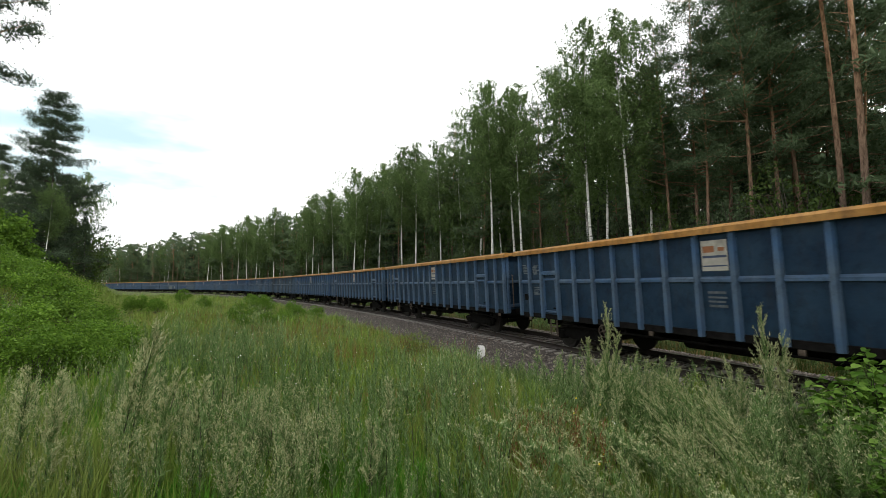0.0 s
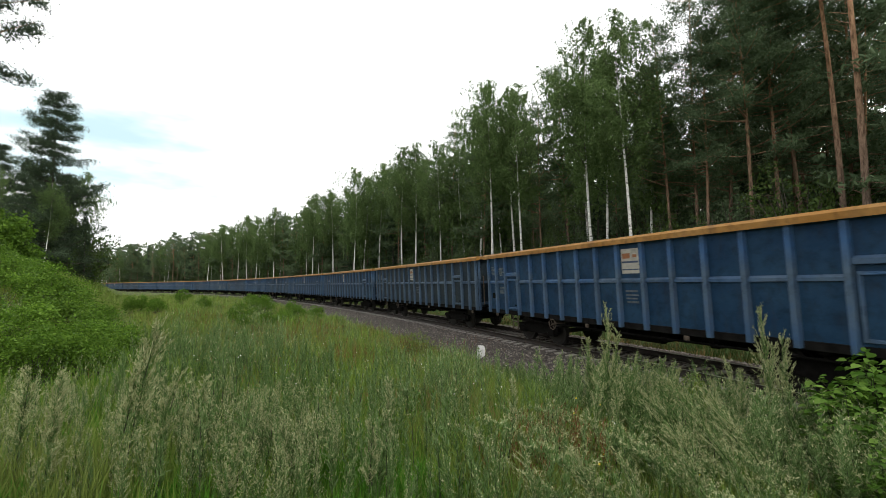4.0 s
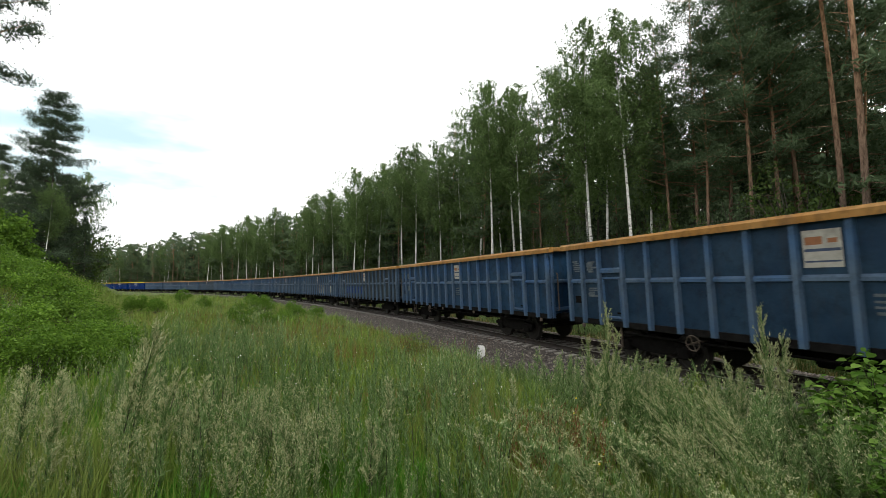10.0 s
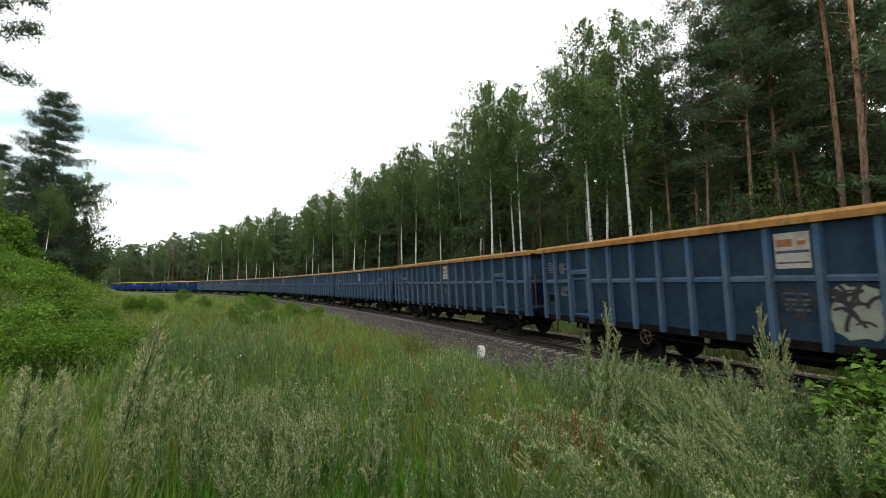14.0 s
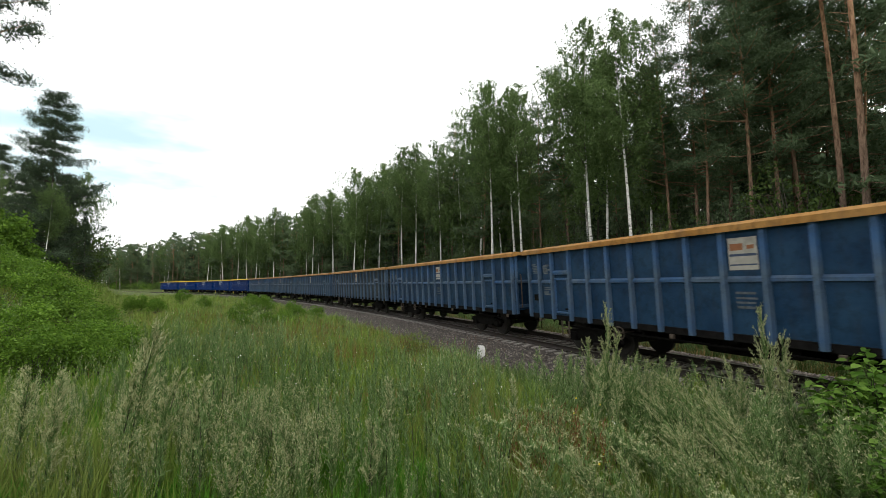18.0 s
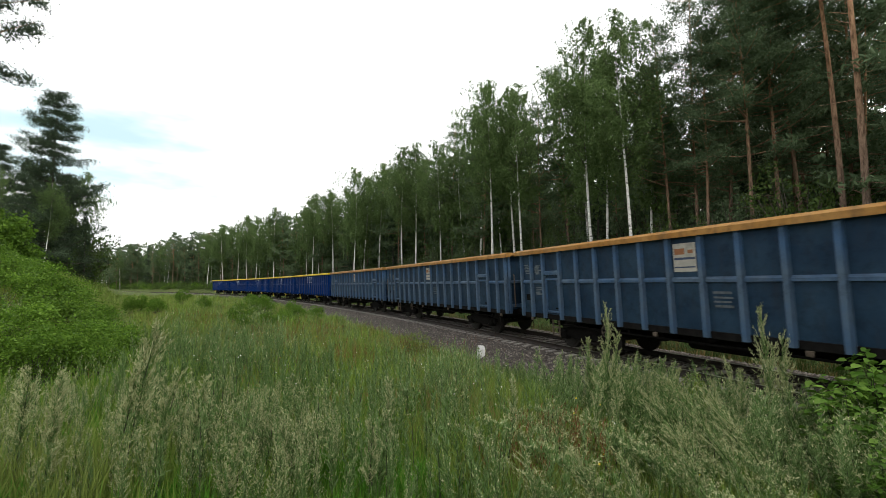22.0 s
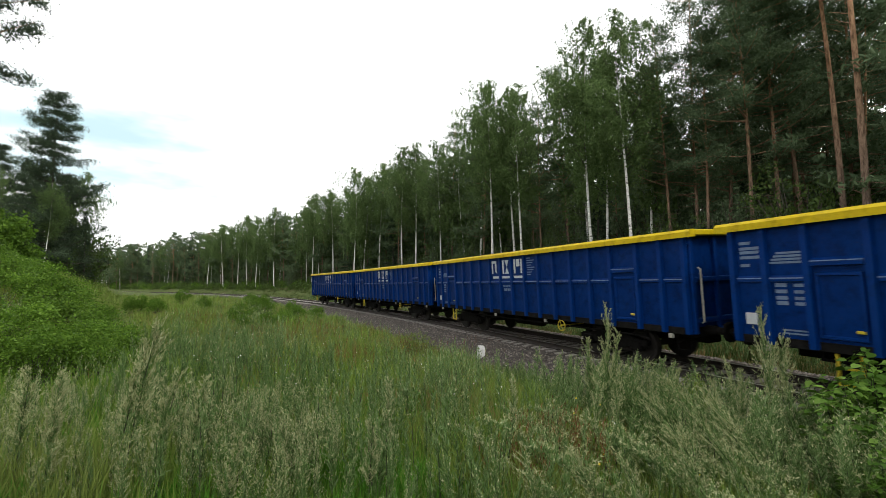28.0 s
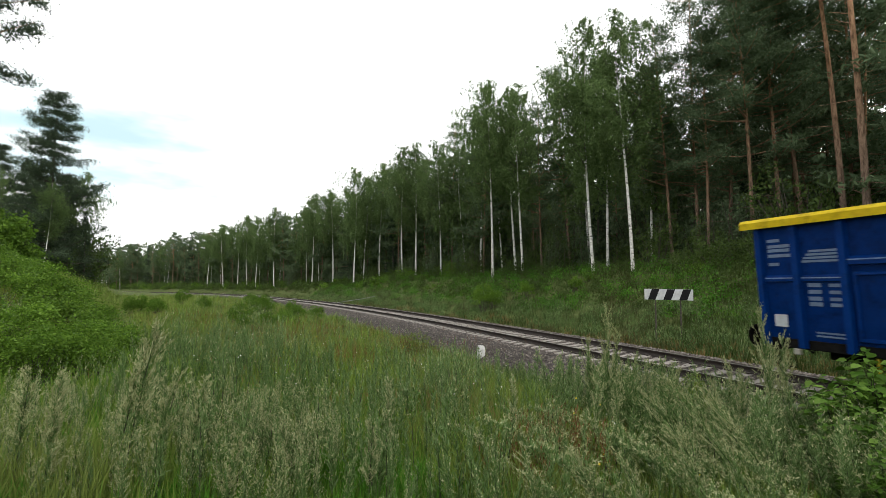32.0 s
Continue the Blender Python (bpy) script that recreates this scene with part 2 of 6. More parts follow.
# ---- geometry helpers
class Geo:
    """Collects vertices and faces of one mesh."""

    def __init__(self):
        self.v, self.f, self.m = [], [], []

    def add(self, verts, faces, mat=0):
        k = len(self.v)
        self.v += [tuple(p) for p in verts]
        self.f += [tuple(i + k for i in q) for q in faces]
        self.m += [mat] * len(faces)
        return self

    def box(self, x0, x1, y0, y1, z0, z1, c=0.0, mat=0):
        """A box; c > 0 chamfers all its edges."""
        if c <= 0:
            vs = [(x, y, z) for x in (x0, x1) for y in (y0, y1) for z in (z0, z1)]
            return self.add(vs, [(0, 1, 3, 2), (4, 6, 7, 5), (0, 4, 5, 1), (2, 3, 7, 6), (0, 2, 6, 4), (1, 5, 7, 3)], mat)
        bm = bmesh.new()
        bmesh.ops.create_cube(bm, size=1.0)
        for p in bm.verts:
            p.co = ((x0 + x1) / 2 + p.co.x * (x1 - x0), (y0 + y1) / 2 + p.co.y * (y1 - y0), (z0 + z1) / 2 + p.co.z * (z1 - z0))
        bmesh.ops.bevel(bm, geom=list(bm.edges), offset=c, segments=1, affect="EDGES", profile=0.5)
        return self.take(bm, mat)

    def take(self, bm, mat=0):
        bm.verts.index_update()
        self.add([p.co for p in bm.verts], [[q.index for q in f.verts] for f in bm.faces], mat)
        bm.free()
        return self

    def tube(self, pts, radii, n=8, cap=True, mat=0):
        """A round bar through pts."""
        pts = [Vector(p) for p in pts]
        if not hasattr(radii, "__len__"):
            radii = [radii] * len(pts)
        vs, fs = [], []
        for i, p in enumerate(pts):
            d = (pts[min(i + 1, len(pts) - 1)] - pts[max(i - 1, 0)]).normalized()
            a = d.orthogonal().normalized() if abs(d.z) > 0.95 else d.cross(Vector((0, 0, 1))).normalized()
            if abs(d.z) > 0.95:
                a = Vector((1, 0, 0)) - d * d.x
                a.normalize()
            b = d.cross(a)
            vs += [p + (a * math.cos(6.28319 * k / n) + b * math.sin(6.28319 * k / n)) * radii[i] for k in range(n)]
        for i in range(len(pts) - 1):
            fs += [(i * n + k, i * n + (k + 1) % n, (i + 1) * n + (k + 1) % n, (i + 1) * n + k) for k in range(n)]
        if cap:
            fs += [tuple(range(n - 1, -1, -1)), tuple((len(pts) - 1) * n + k for k in range(n))]
        return self.add(vs, fs, mat)

    def ring(self, c, axis, big, small, n=20, k=6, mat=0):
        """A torus (a hand wheel's rim)."""
        ax = Vector(axis).normalized()
        a = ax.orthogonal().normalized()
        b = ax.cross(a)
        vs, fs = [], []
        for i in range(n):
            r = a * math.cos(6.28319 * i / n) + b * math.sin(6.28319 * i / n)
            for j in range(k):
                u = 6.28319 * j / k
                vs.append(Vector(c) + r * (big + small * math.cos(u)) + ax * small * math.sin(u))
        for i in range(n):
            for j in range(k):
                fs.append((i * k + j, ((i + 1) % n) * k + j, ((i + 1) % n) * k + (j + 1) % k, i * k + (j + 1) % k))
        return self.add(vs, fs, mat)

    def sweep(self, section, path, mat=0, close=True):
        """A section (y, z pairs) moved along x positions in path."""
        n = len(section)
        vs = [(x, y, z) for x in path for y, z in section]
        fs = []
        for i in range(len(path) - 1):
            fs += [(i * n + k, (i + 1) * n + k, (i + 1) * n + (k + 1) % n, i * n + (k + 1) % n) for k in range(n)]
        if close:
            fs += [tuple(range(n)), tuple((len(path) - 1) * n + k for k in range(n - 1, -1, -1))]
        return self.add(vs, fs, mat)

    def mesh(self, name, mats, smooth=False):
        me = bpy.data.meshes.new(name)
        me.from_pydata(self.v, [], self.f)
        for m in mats if isinstance(mats, (list, tuple)) else [mats]:
            me.materials.append(m)
        if any(self.m):
            me.polygons.foreach_set("material_index", self.m)
        if smooth:
            me.polygons.foreach_set("use_smooth", [True] * len(self.f))
        me.update()
        return me


def part(name, geo, material, parent=None, label="", smooth=False, at=None):
    """Links a Geo, or a ready mesh, as ONE mesh object under parent."""
    me = geo.mesh(name, material, smooth) if isinstance(geo, Geo) else geo
    ob = new(name, me)
    ob.parent = parent
    if at is not None:
        ob.matrix_basis = at
    if label:
        ob["label"] = label
    return ob


def fast_mesh(name, verts, faces, mat, index=None):
    """A mesh from numpy arrays; all faces have the same number of corners."""
    me = bpy.data.meshes.new(name)
    n, k = faces.shape
    me.vertices.add(len(verts))
    me.vertices.foreach_set("co", np.ascontiguousarray(verts, dtype=np.float32).ravel())
    me.loops.add(n * k)
    me.loops.foreach_set("vertex_index", np.ascontiguousarray(faces, dtype=np.int32).ravel())
    me.polygons.add(n)
    me.polygons.foreach_set("loop_start", np.arange(0, n * k, k, dtype=np.int32))
    for m in mat if isinstance(mat, (list, tuple)) else [mat]:
        me.materials.append(m)
    if index is not None:
        me.polygons.foreach_set("material_index", np.ascontiguousarray(index, dtype=np.int32))
    me.update(calc_edges=True)
    return me


def scatter(verts, faces, places, turns, sizes, lean=None):
    """One small model repeated at many places: returns the joined arrays."""
    n, nv = len(places), len(verts)
    c, s = np.cos(turns), np.sin(turns)
    v = verts[None] * sizes[:, None, None] if sizes.ndim == 1 else verts[None] * sizes[:, None, :]
    x = v[..., 0] * c[:, None] - v[..., 1] * s[:, None]
    y = v[..., 0] * s[:, None] + v[..., 1] * c[:, None]
    z = v[..., 2]
    if lean is not None:
        x, y = x + z * lean[:, 0:1], y + z * lean[:, 1:2]
    out = np.stack([x, y, z], -1) + places[:, None, :]
    fs = faces[None] + (np.arange(n) * nv)[:, None, None]
    return out.reshape(-1, 3), fs.reshape(-1, faces.shape[1])


# ---- the line of the track: s runs away from the camera, lat > 0 is the camera's side
CANT = 0.0419
S_GRID = np.arange(-440.0, 440.01, 0.5)


def curvature(s):
    k = 0.004368 - 5.987e-05 * s + 4.484e-07 * s * s
    k = np.where(s > 120, 0.00364 + 0.0 * s, k)
    k = np.where(s > 150, np.maximum(0.001, 0.00364 - (s - 150) * 0.00012), k)
    return np.where(s < -15, 0.0053 * np.exp((s + 15) / 60.0) + 0.0009, k)


def make_track():
    k = curvature(S_GRID)
    i0 = int(np.argmin(np.abs(S_GRID)))
    th = np.concatenate([[0], np.cumsum((k[1:] + k[:-1]) / 2 * 0.5)])
    th = th - th[i0] + 1.98415
    c, s = np.cos(th), np.sin(th)
    x = np.concatenate([[0], np.cumsum((c[1:] + c[:-1]) / 2 * 0.5)])
    y = np.concatenate([[0], np.cumsum((s[1:] + s[:-1]) / 2 * 0.5)])
    return x - x[i0] + 4.8222, y - y[i0] + 15.5756, th


TRACK_X, TRACK_Y, TRACK_TH = make_track()


def track_at(s):
    return np.interp(s, S_GRID, TRACK_X), np.interp(s, S_GRID, TRACK_Y), np.interp(s, S_GRID, TRACK_TH)


def track_point(s, lat, h, canted=True):
    """World place of a point on the track's cross section."""
    x, y, th = track_at(s)
    ca, sa = (math.cos(CANT), math.sin(CANT)) if canted else (1.0, 0.0)
    l, z = lat * ca + h * sa, h * ca - lat * sa
    return np.stack(np.broadcast_arrays(x - np.sin(th) * l, y + np.cos(th) * l, z + 0.0 * x), -1)


def track_coords(x, y):
    """Nearest s and signed lat of points on the ground."""
    x, y = np.asarray(x, float).ravel(), np.asarray(y, float).ravel()
    s_out, l_out = np.empty(len(x)), np.empty(len(x))
    gx, gy, gt, gs = TRACK_X[::4], TRACK_Y[::4], TRACK_TH[::4], S_GRID[::4]
    for a in range(0, len(x), 8000):
        b = slice(a, a + 8000)
        dx, dy = x[b, None] - gx[None], y[b, None] - gy[None]
        i = np.argmin(dx * dx + dy * dy, 1)
        r = np.arange(len(i))
        ddx, ddy = dx[r, i], dy[r, i]
        l_out[b] = -np.sin(gt[i]) * ddx + np.cos(gt[i]) * ddy
        s_out[b] = gs[i] + np.cos(gt[i]) * ddx + np.sin(gt[i]) * ddy
    return s_out, l_out


def soft_noise(x, y, scale, seed=0):
    """Cheap smooth noise for arrays, about -1 to 1."""
    r = np.random.default_rng(seed)
    out = 0
    for k in range(6):
        a, p, f = r.uniform(0, 6.28), r.uniform(0, 6.28), r.uniform(0.6, 1.7) / scale
        out = out + np.sin((x * math.cos(a) + y * math.sin(a)) * f * 6.28 + p)
    return out / 3.2


SHAPE_L = (-400, -60, -30, -14, -11.5, -7.5, -5.2, -3.6, 0, 3.6, 5.2, 8, 10.7, 13.0, 15.2, 18.5, 26, 60, 400)


def ground_z(x, y):
    x, y = np.asarray(x, float), np.asarray(y, float)
    s, l = track_coords(x, y)
    s, l = s.reshape(x.shape), l.reshape(x.shape)
    top = np.interp(s, (-60, 45, 78, 160), (3.1, 3.1, 1.7, 1.2))
    bank = np.interp(s, (-60, 60, 110, 200), (1.0, 1.0, 0.5, 0.25))
    far = np.interp(l, SHAPE_L, (1.6, 1.25, 1.08, 1.0, 0.78, 0.12, 0, 0, 0, 0, 0, 0, 0, 0, 0, 0, 0, 0, 0)) * top
    near = np.interp(l, SHAPE_L, (0,) * 13 + (0.0, 0.7, 2.2, 2.7, 3.0, 3.0)) * bank
    # the bank's foot runs straight away from the camera, left of the bend
    foot = (-x - 0.74 * y - 1.2) / 1.244
    near = np.minimum(near, np.interp(foot, (0, 1.2, 2.5, 5, 12), (0, 1.0, 2.0, 2.6, 3.0)))
    base = np.interp(l, SHAPE_L, (0, 0, 0, 0, 0, -0.1, -0.5, -0.75, -0.8, -0.8, -0.5, -0.02, 0.3, 0.4, 0.4, 0.4, 0.4, 0.4, 0.4))
    d = np.hypot(x, y)
    rough = 0.10 * soft_noise(x, y, 7, 3) + 0.045 * soft_noise(x, y, 2.1, 4)
    rough = rough * np.clip((np.abs(l) - 3.6) / 2, 0.05, 1)
    return base + far + near + rough + np.clip((d - 300) / 1500, 0, 1) * 0.5
# ---- ground, ballast, sleepers, rails
def build_ground():
    ang = np.concatenate([np.linspace(-62, 62, 249), np.linspace(62, 298, 80)[1:-1]]) + 90
    rad = np.concatenate([[0.005], np.geomspace(0.7, 420, 260), np.geomspace(480, 3800, 12)])
    a, r = np.meshgrid(np.radians(ang), rad)
    x, y = r * np.cos(a) + 0.3, r * np.sin(a) - 0.4
    z = ground_z(x, y)
    na, nr = len(ang), len(rad)
    v = np.stack([x, y, z], -1).reshape(-1, 3)
    i, j = np.meshgrid(np.arange(nr - 1), np.arange(na), indexing="ij")
    f = np.stack([i * na + j, (i + 1) * na + j, (i + 1) * na + (j + 1) % na, i * na + (j + 1) % na], -1).reshape(-1, 4)
    me = fast_mesh("ground", v, f, M["ground"])
    me.polygons.foreach_set("use_smooth", [True] * len(f))
    tagged(new("ground", me), "rough green meadow with dry patches and grassy banks", "ground", kind="structure")


def strip(name, section, s0, s1, step, mat, canted=True):
    """A cross section (lat, h) drawn along the track."""
    s = np.arange(s0, s1 + 0.01, step)
    rows = np.stack([track_point(s, l, h, canted) for l, h in section], 1)
    n, k = rows.shape[:2]
    v = rows.reshape(-1, 3)
    i, j = np.meshgrid(np.arange(n - 1), np.arange(k - 1), indexing="ij")
    f = np.stack([i * k + j, i * k + j + 1, (i + 1) * k + j + 1, (i + 1) * k + j], -1).reshape(-1, 4)
    return fast_mesh(name, v, f, mat)


SLEEPER_GAP = 0.5


def build_track():
    sec = [(-3.9, -0.95), (-3.2, -0.66), (-2.4, -0.3), (-1.75, -0.2), (-0.9, -0.2), (0, -0.21), (0.9, -0.2), (1.75, -0.2), (2.3, -0.3), (3.3, -0.72), (4.1, -1.05)]
    tagged(new("ballast_bed", strip("ballast_bed", sec, -430, 430, 1.0, M["ballast"])), "bed of grey-brown crushed stone ballast under the track", "ballast", kind="structure")
    # loose stones over the visible stretch
    sv = np.array([(1, 0, 0), (-0.8, 0.2, 0), (0.1, 1, 0.1), (0, -0.9, 0), (0.1, 0, 0.75), (0, 0.1, -0.6)])
    sf = np.array([(0, 2, 4), (2, 1, 4), (1, 3, 4), (3, 0, 4), (2, 0, 5), (1, 2, 5), (3, 1, 5), (0, 3, 5)])
    n = 26000
    s = -8 + 75 * RNG.random(n) ** 1.6
    l = RNG.uniform(-2.6, 3.7, n)
    h = np.interp(l, [q[0] for q in sec], [q[1] for q in sec]) + 0.0
    p = track_point(s, l, h)
    v, f = scatter(sv, sf, p, RNG.uniform(0, 6.28, n), RNG.uniform(0.025, 0.06, (n, 3)))
    tagged(new("ballast_stones", fast_mesh("ballast_stones", v, f, M["stone"])), "loose grey-brown crushed stones", "stones", kind="stuff")
    # rails: head, web and foot, with a bright running surface
    for side, name in ((0.753, "rail_inner"), (-0.753, "rail_outer")):
        prof = [(-0.07, -0.17), (-0.07, -0.16), (-0.012, -0.135), (-0.012, -0.045), (-0.034, -0.035), (-0.036, -0.006), (-0.026, 0), (0.026, 0), (0.036, -0.006), (0.034, -0.035), (0.012, -0.045), (0.012, -0.135), (0.07, -0.16), (0.07, -0.17)]
        me = strip(name, [(side + a, b) for a, b in prof], -430, 430, 1.0, [M["rail"], M["rail_top"]])
        k = len(prof) - 1
        idx = np.tile([0] * 6 + [1] + [0] * (k - 7), len(me.polygons) // k).astype(np.int32)
        me.polygons.foreach_set("material_index", idx)
        tagged(new(name, me), "rusty steel rail with a polished running surface", "rail", kind="structure")
    # sleepers: the nearest 300 are pieces, the rest one mesh
    g = Geo()
    xs = [-1.3, -1.25, -0.95, -0.6, -0.35, 0.35, 0.6, 0.95, 1.25, 1.3]
    tops = [-0.20, -0.175, -0.162, -0.166, -0.185, -0.185, -0.166, -0.162, -0.175, -0.20]
    vs, fs = [], []
    for x, t in zip(xs, tops):
        vs += [(x, -0.14, -0.36), (x, -0.105, t), (x, 0.105, t), (x, 0.14, -0.36)]
    for i in range(len(xs) - 1):
        a, b = i * 4, i * 4 + 4
        fs += [(a, b, b + 1, a + 1), (a + 1, b + 1, b + 2, a + 2), (a + 2, b + 2, b + 3, a + 3)]
    fs += [(0, 1, 2, 3), (39, 38, 37, 36)]
    g.add(vs, fs)
    me = g.mesh("sleeper", M["concrete"])
    bed = tagged(new("sleepers"), "row of weathered concrete sleepers in the ballast", "sleepers", kind="structure")
    fast = Geo()
    for x in (-0.753, 0.753):
        for sgn in (-1, 1):
            fast.box(x + sgn * 0.12 - 0.05, x + sgn * 0.12 + 0.05, -0.07, 0.07, -0.17, -0.125, 0.012)
    clip_me = fast.mesh("rail_clip", M["rail"])
    rest_p, rest_t = [], []
    for i in range(-40, 800):
        s = i * SLEEPER_GAP + 0.1
        if s > 420:
            break
        x, y, th = track_at(s)
        m = Matrix.Translation((x, y, 0)) @ Matrix.Rotation(th + math.pi / 2, 4, "Z") @ Matrix.Rotation(CANT, 4, "Y")
        m = m @ pose(0, random.uniform(-0.02, 0.02), random.uniform(-0.008, 0.004), 0, 0, random.uniform(-0.8, 0.8))
        if -16 < i <= 284:
            part("sleeper", me, None, bed, at=m)
            if i < 70:
                part("rail_clip", clip_me, None, bed, at=m)
        else:
            rest_p.append(m)
    base = np.array(vs)
    quads = np.array([q for q in fs])
    allv = np.concatenate([np.array([m @ Vector(p) for p in base]) for m in rest_p])
    allf = np.concatenate([quads + k * len(base) for k in range(len(rest_p))])
    rest = part("sleeper_row", fast_mesh("sleeper_row", allv, allf, M["concrete"]), None, bed)
    rest["kind"] = "stuff"


build_ground()
build_track()
# ---- the train: open box wagons
WAGON_PITCH, BODY_HALF, PIVOT = 15.74, 7.30, 4.5
RIM_HALF = 7.524
POSTS = [-7.25, -6.62, -5.9] + [-5.0 + i * 0.8333 for i in range(13)] + [5.9, 6.62, 7.25]
DOORS = (2, 15)

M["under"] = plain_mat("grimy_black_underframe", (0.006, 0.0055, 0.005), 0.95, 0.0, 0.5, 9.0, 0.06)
M["wheel"] = plain_mat("brown_wheel_steel", (0.013, 0.0105, 0.00891), 0.75, 0.2, 0.4, 12.0)
M["inside"] = plain_mat("rusty_bare_inside", (0.13, 0.0648, 0.0365), 0.9, 0.1, 0.45, 4.0)
# wall blues are darkened: shade of the rim and recessed panels in the colour
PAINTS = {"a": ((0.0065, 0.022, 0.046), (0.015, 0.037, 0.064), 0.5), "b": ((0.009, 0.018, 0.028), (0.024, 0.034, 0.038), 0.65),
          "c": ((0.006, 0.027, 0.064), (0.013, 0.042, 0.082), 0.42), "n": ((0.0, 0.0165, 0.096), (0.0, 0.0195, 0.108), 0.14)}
# the same blues lifted for the posts: light they catch, put into the colour
LIT_POST_BLUE = {"a": (0.036, 0.082, 0.158), "b": (0.034, 0.066, 0.115), "c": (0.030, 0.082, 0.18)}
for key, (base, worn, amount) in PAINTS.items():
    M["blue_" + key] = painted_steel("shaded_blue_wall_paint_" + key, base, worn, (0.02, 0.024, 0.03) if key != "n" else (0.0, 0.007, 0.05), amount=amount, rough=0.6 if key != "n" else 0.5, spec=0.14 if key != "n" else 0.06)
    # fresh posts too: wall blue times 1.25 stands in for light on them
    M["post_" + key] = painted_steel("lit_blue_post_paint_" + key, tuple(v * 1.25 for v in base) if key == "n" else LIT_POST_BLUE[key], tuple(v * 1.25 for v in worn) if key == "n" else (0.065, 0.10, 0.145), (0.02, 0.024, 0.03) if key != "n" else (0.0, 0.01, 0.06), amount=amount * 0.5, rough=0.5, spec=0.18 if key != "n" else 0.08)
M["rim_tan"] = painted_steel("worn_tan_rim_paint", (0.27, 0.128, 0.028), (0.31, 0.165, 0.05), (0.10, 0.058, 0.03), amount=0.6, spec=0.15)
M["rim_yel"] = painted_steel("yellow_rim_paint", (0.50, 0.36, 0.004), (0.53, 0.39, 0.008), (0.24, 0.16, 0.02), amount=0.25, rough=0.5, spec=0.12)
M["yellow"] = plain_mat("yellow_paint", (0.446, 0.34, 0.0162), 0.5, 0, 0.15)
M["white"] = plain_mat("white_lettering_paint", (0.402, 0.414, 0.428), 0.6, 0, 0.18, 8.0)
M["plate"] = plain_mat("pale_plate_paint", (0.292, 0.275, 0.235), 0.6, 0, 0.25, 7.0)
# painted highlight: sky light on the rails' upper edges, as a pale blue
M["lit_edge"] = plain_mat("lit_pale_blue_edge", (0.113, 0.154, 0.259), 0.7, 0, 0.35, 7.0)
M["faint"] = plain_mat("faded_lettering_paint", (0.0972, 0.138, 0.219), 0.6, 0, 0.2, 8.0)
M["worn_steel"] = plain_mat("worn_brown_steel", (0.081, 0.0607, 0.0446), 0.7, 0.2, 0.35, 9.0)
M["faint_old"] = plain_mat("worn_off_lettering", (0.062, 0.075, 0.082), 0.75, 0, 0.5, 6.0)
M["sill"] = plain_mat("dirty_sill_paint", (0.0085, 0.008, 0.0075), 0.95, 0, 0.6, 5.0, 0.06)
M["orange"] = plain_mat("orange_mark_paint", (0.211, 0.081, 0.0284), 0.6, 0, 0.2, 7.0)
M["navy"] = plain_mat("navy_mark_paint", (0.0243, 0.0405, 0.081), 0.6, 0, 0.2, 7.0)
M["patch"] = plain_mat("bright_blue_patch_paint", (0.0, 0.026, 0.125), 0.7, 0, 0.15, 5.0, 0.1)
M["ink"] = plain_mat("black_spray_paint", (0.0122, 0.0122, 0.0138), 0.6, 0, 0.3, 6.0)
M["spray"] = plain_mat("pale_spray_paint", (0.203, 0.211, 0.17), 0.6, 0, 0.25, 5.0)


def side_geo(sgn):
    """Outer sheet of one side wall, from the sill to the rim."""
    g = Geo()
    y0, y1 = sorted((sgn * 1.36, sgn * 1.385))
    return g.box(-BODY_HALF, BODY_HALF, y0, y1, 1.14, 3.30)


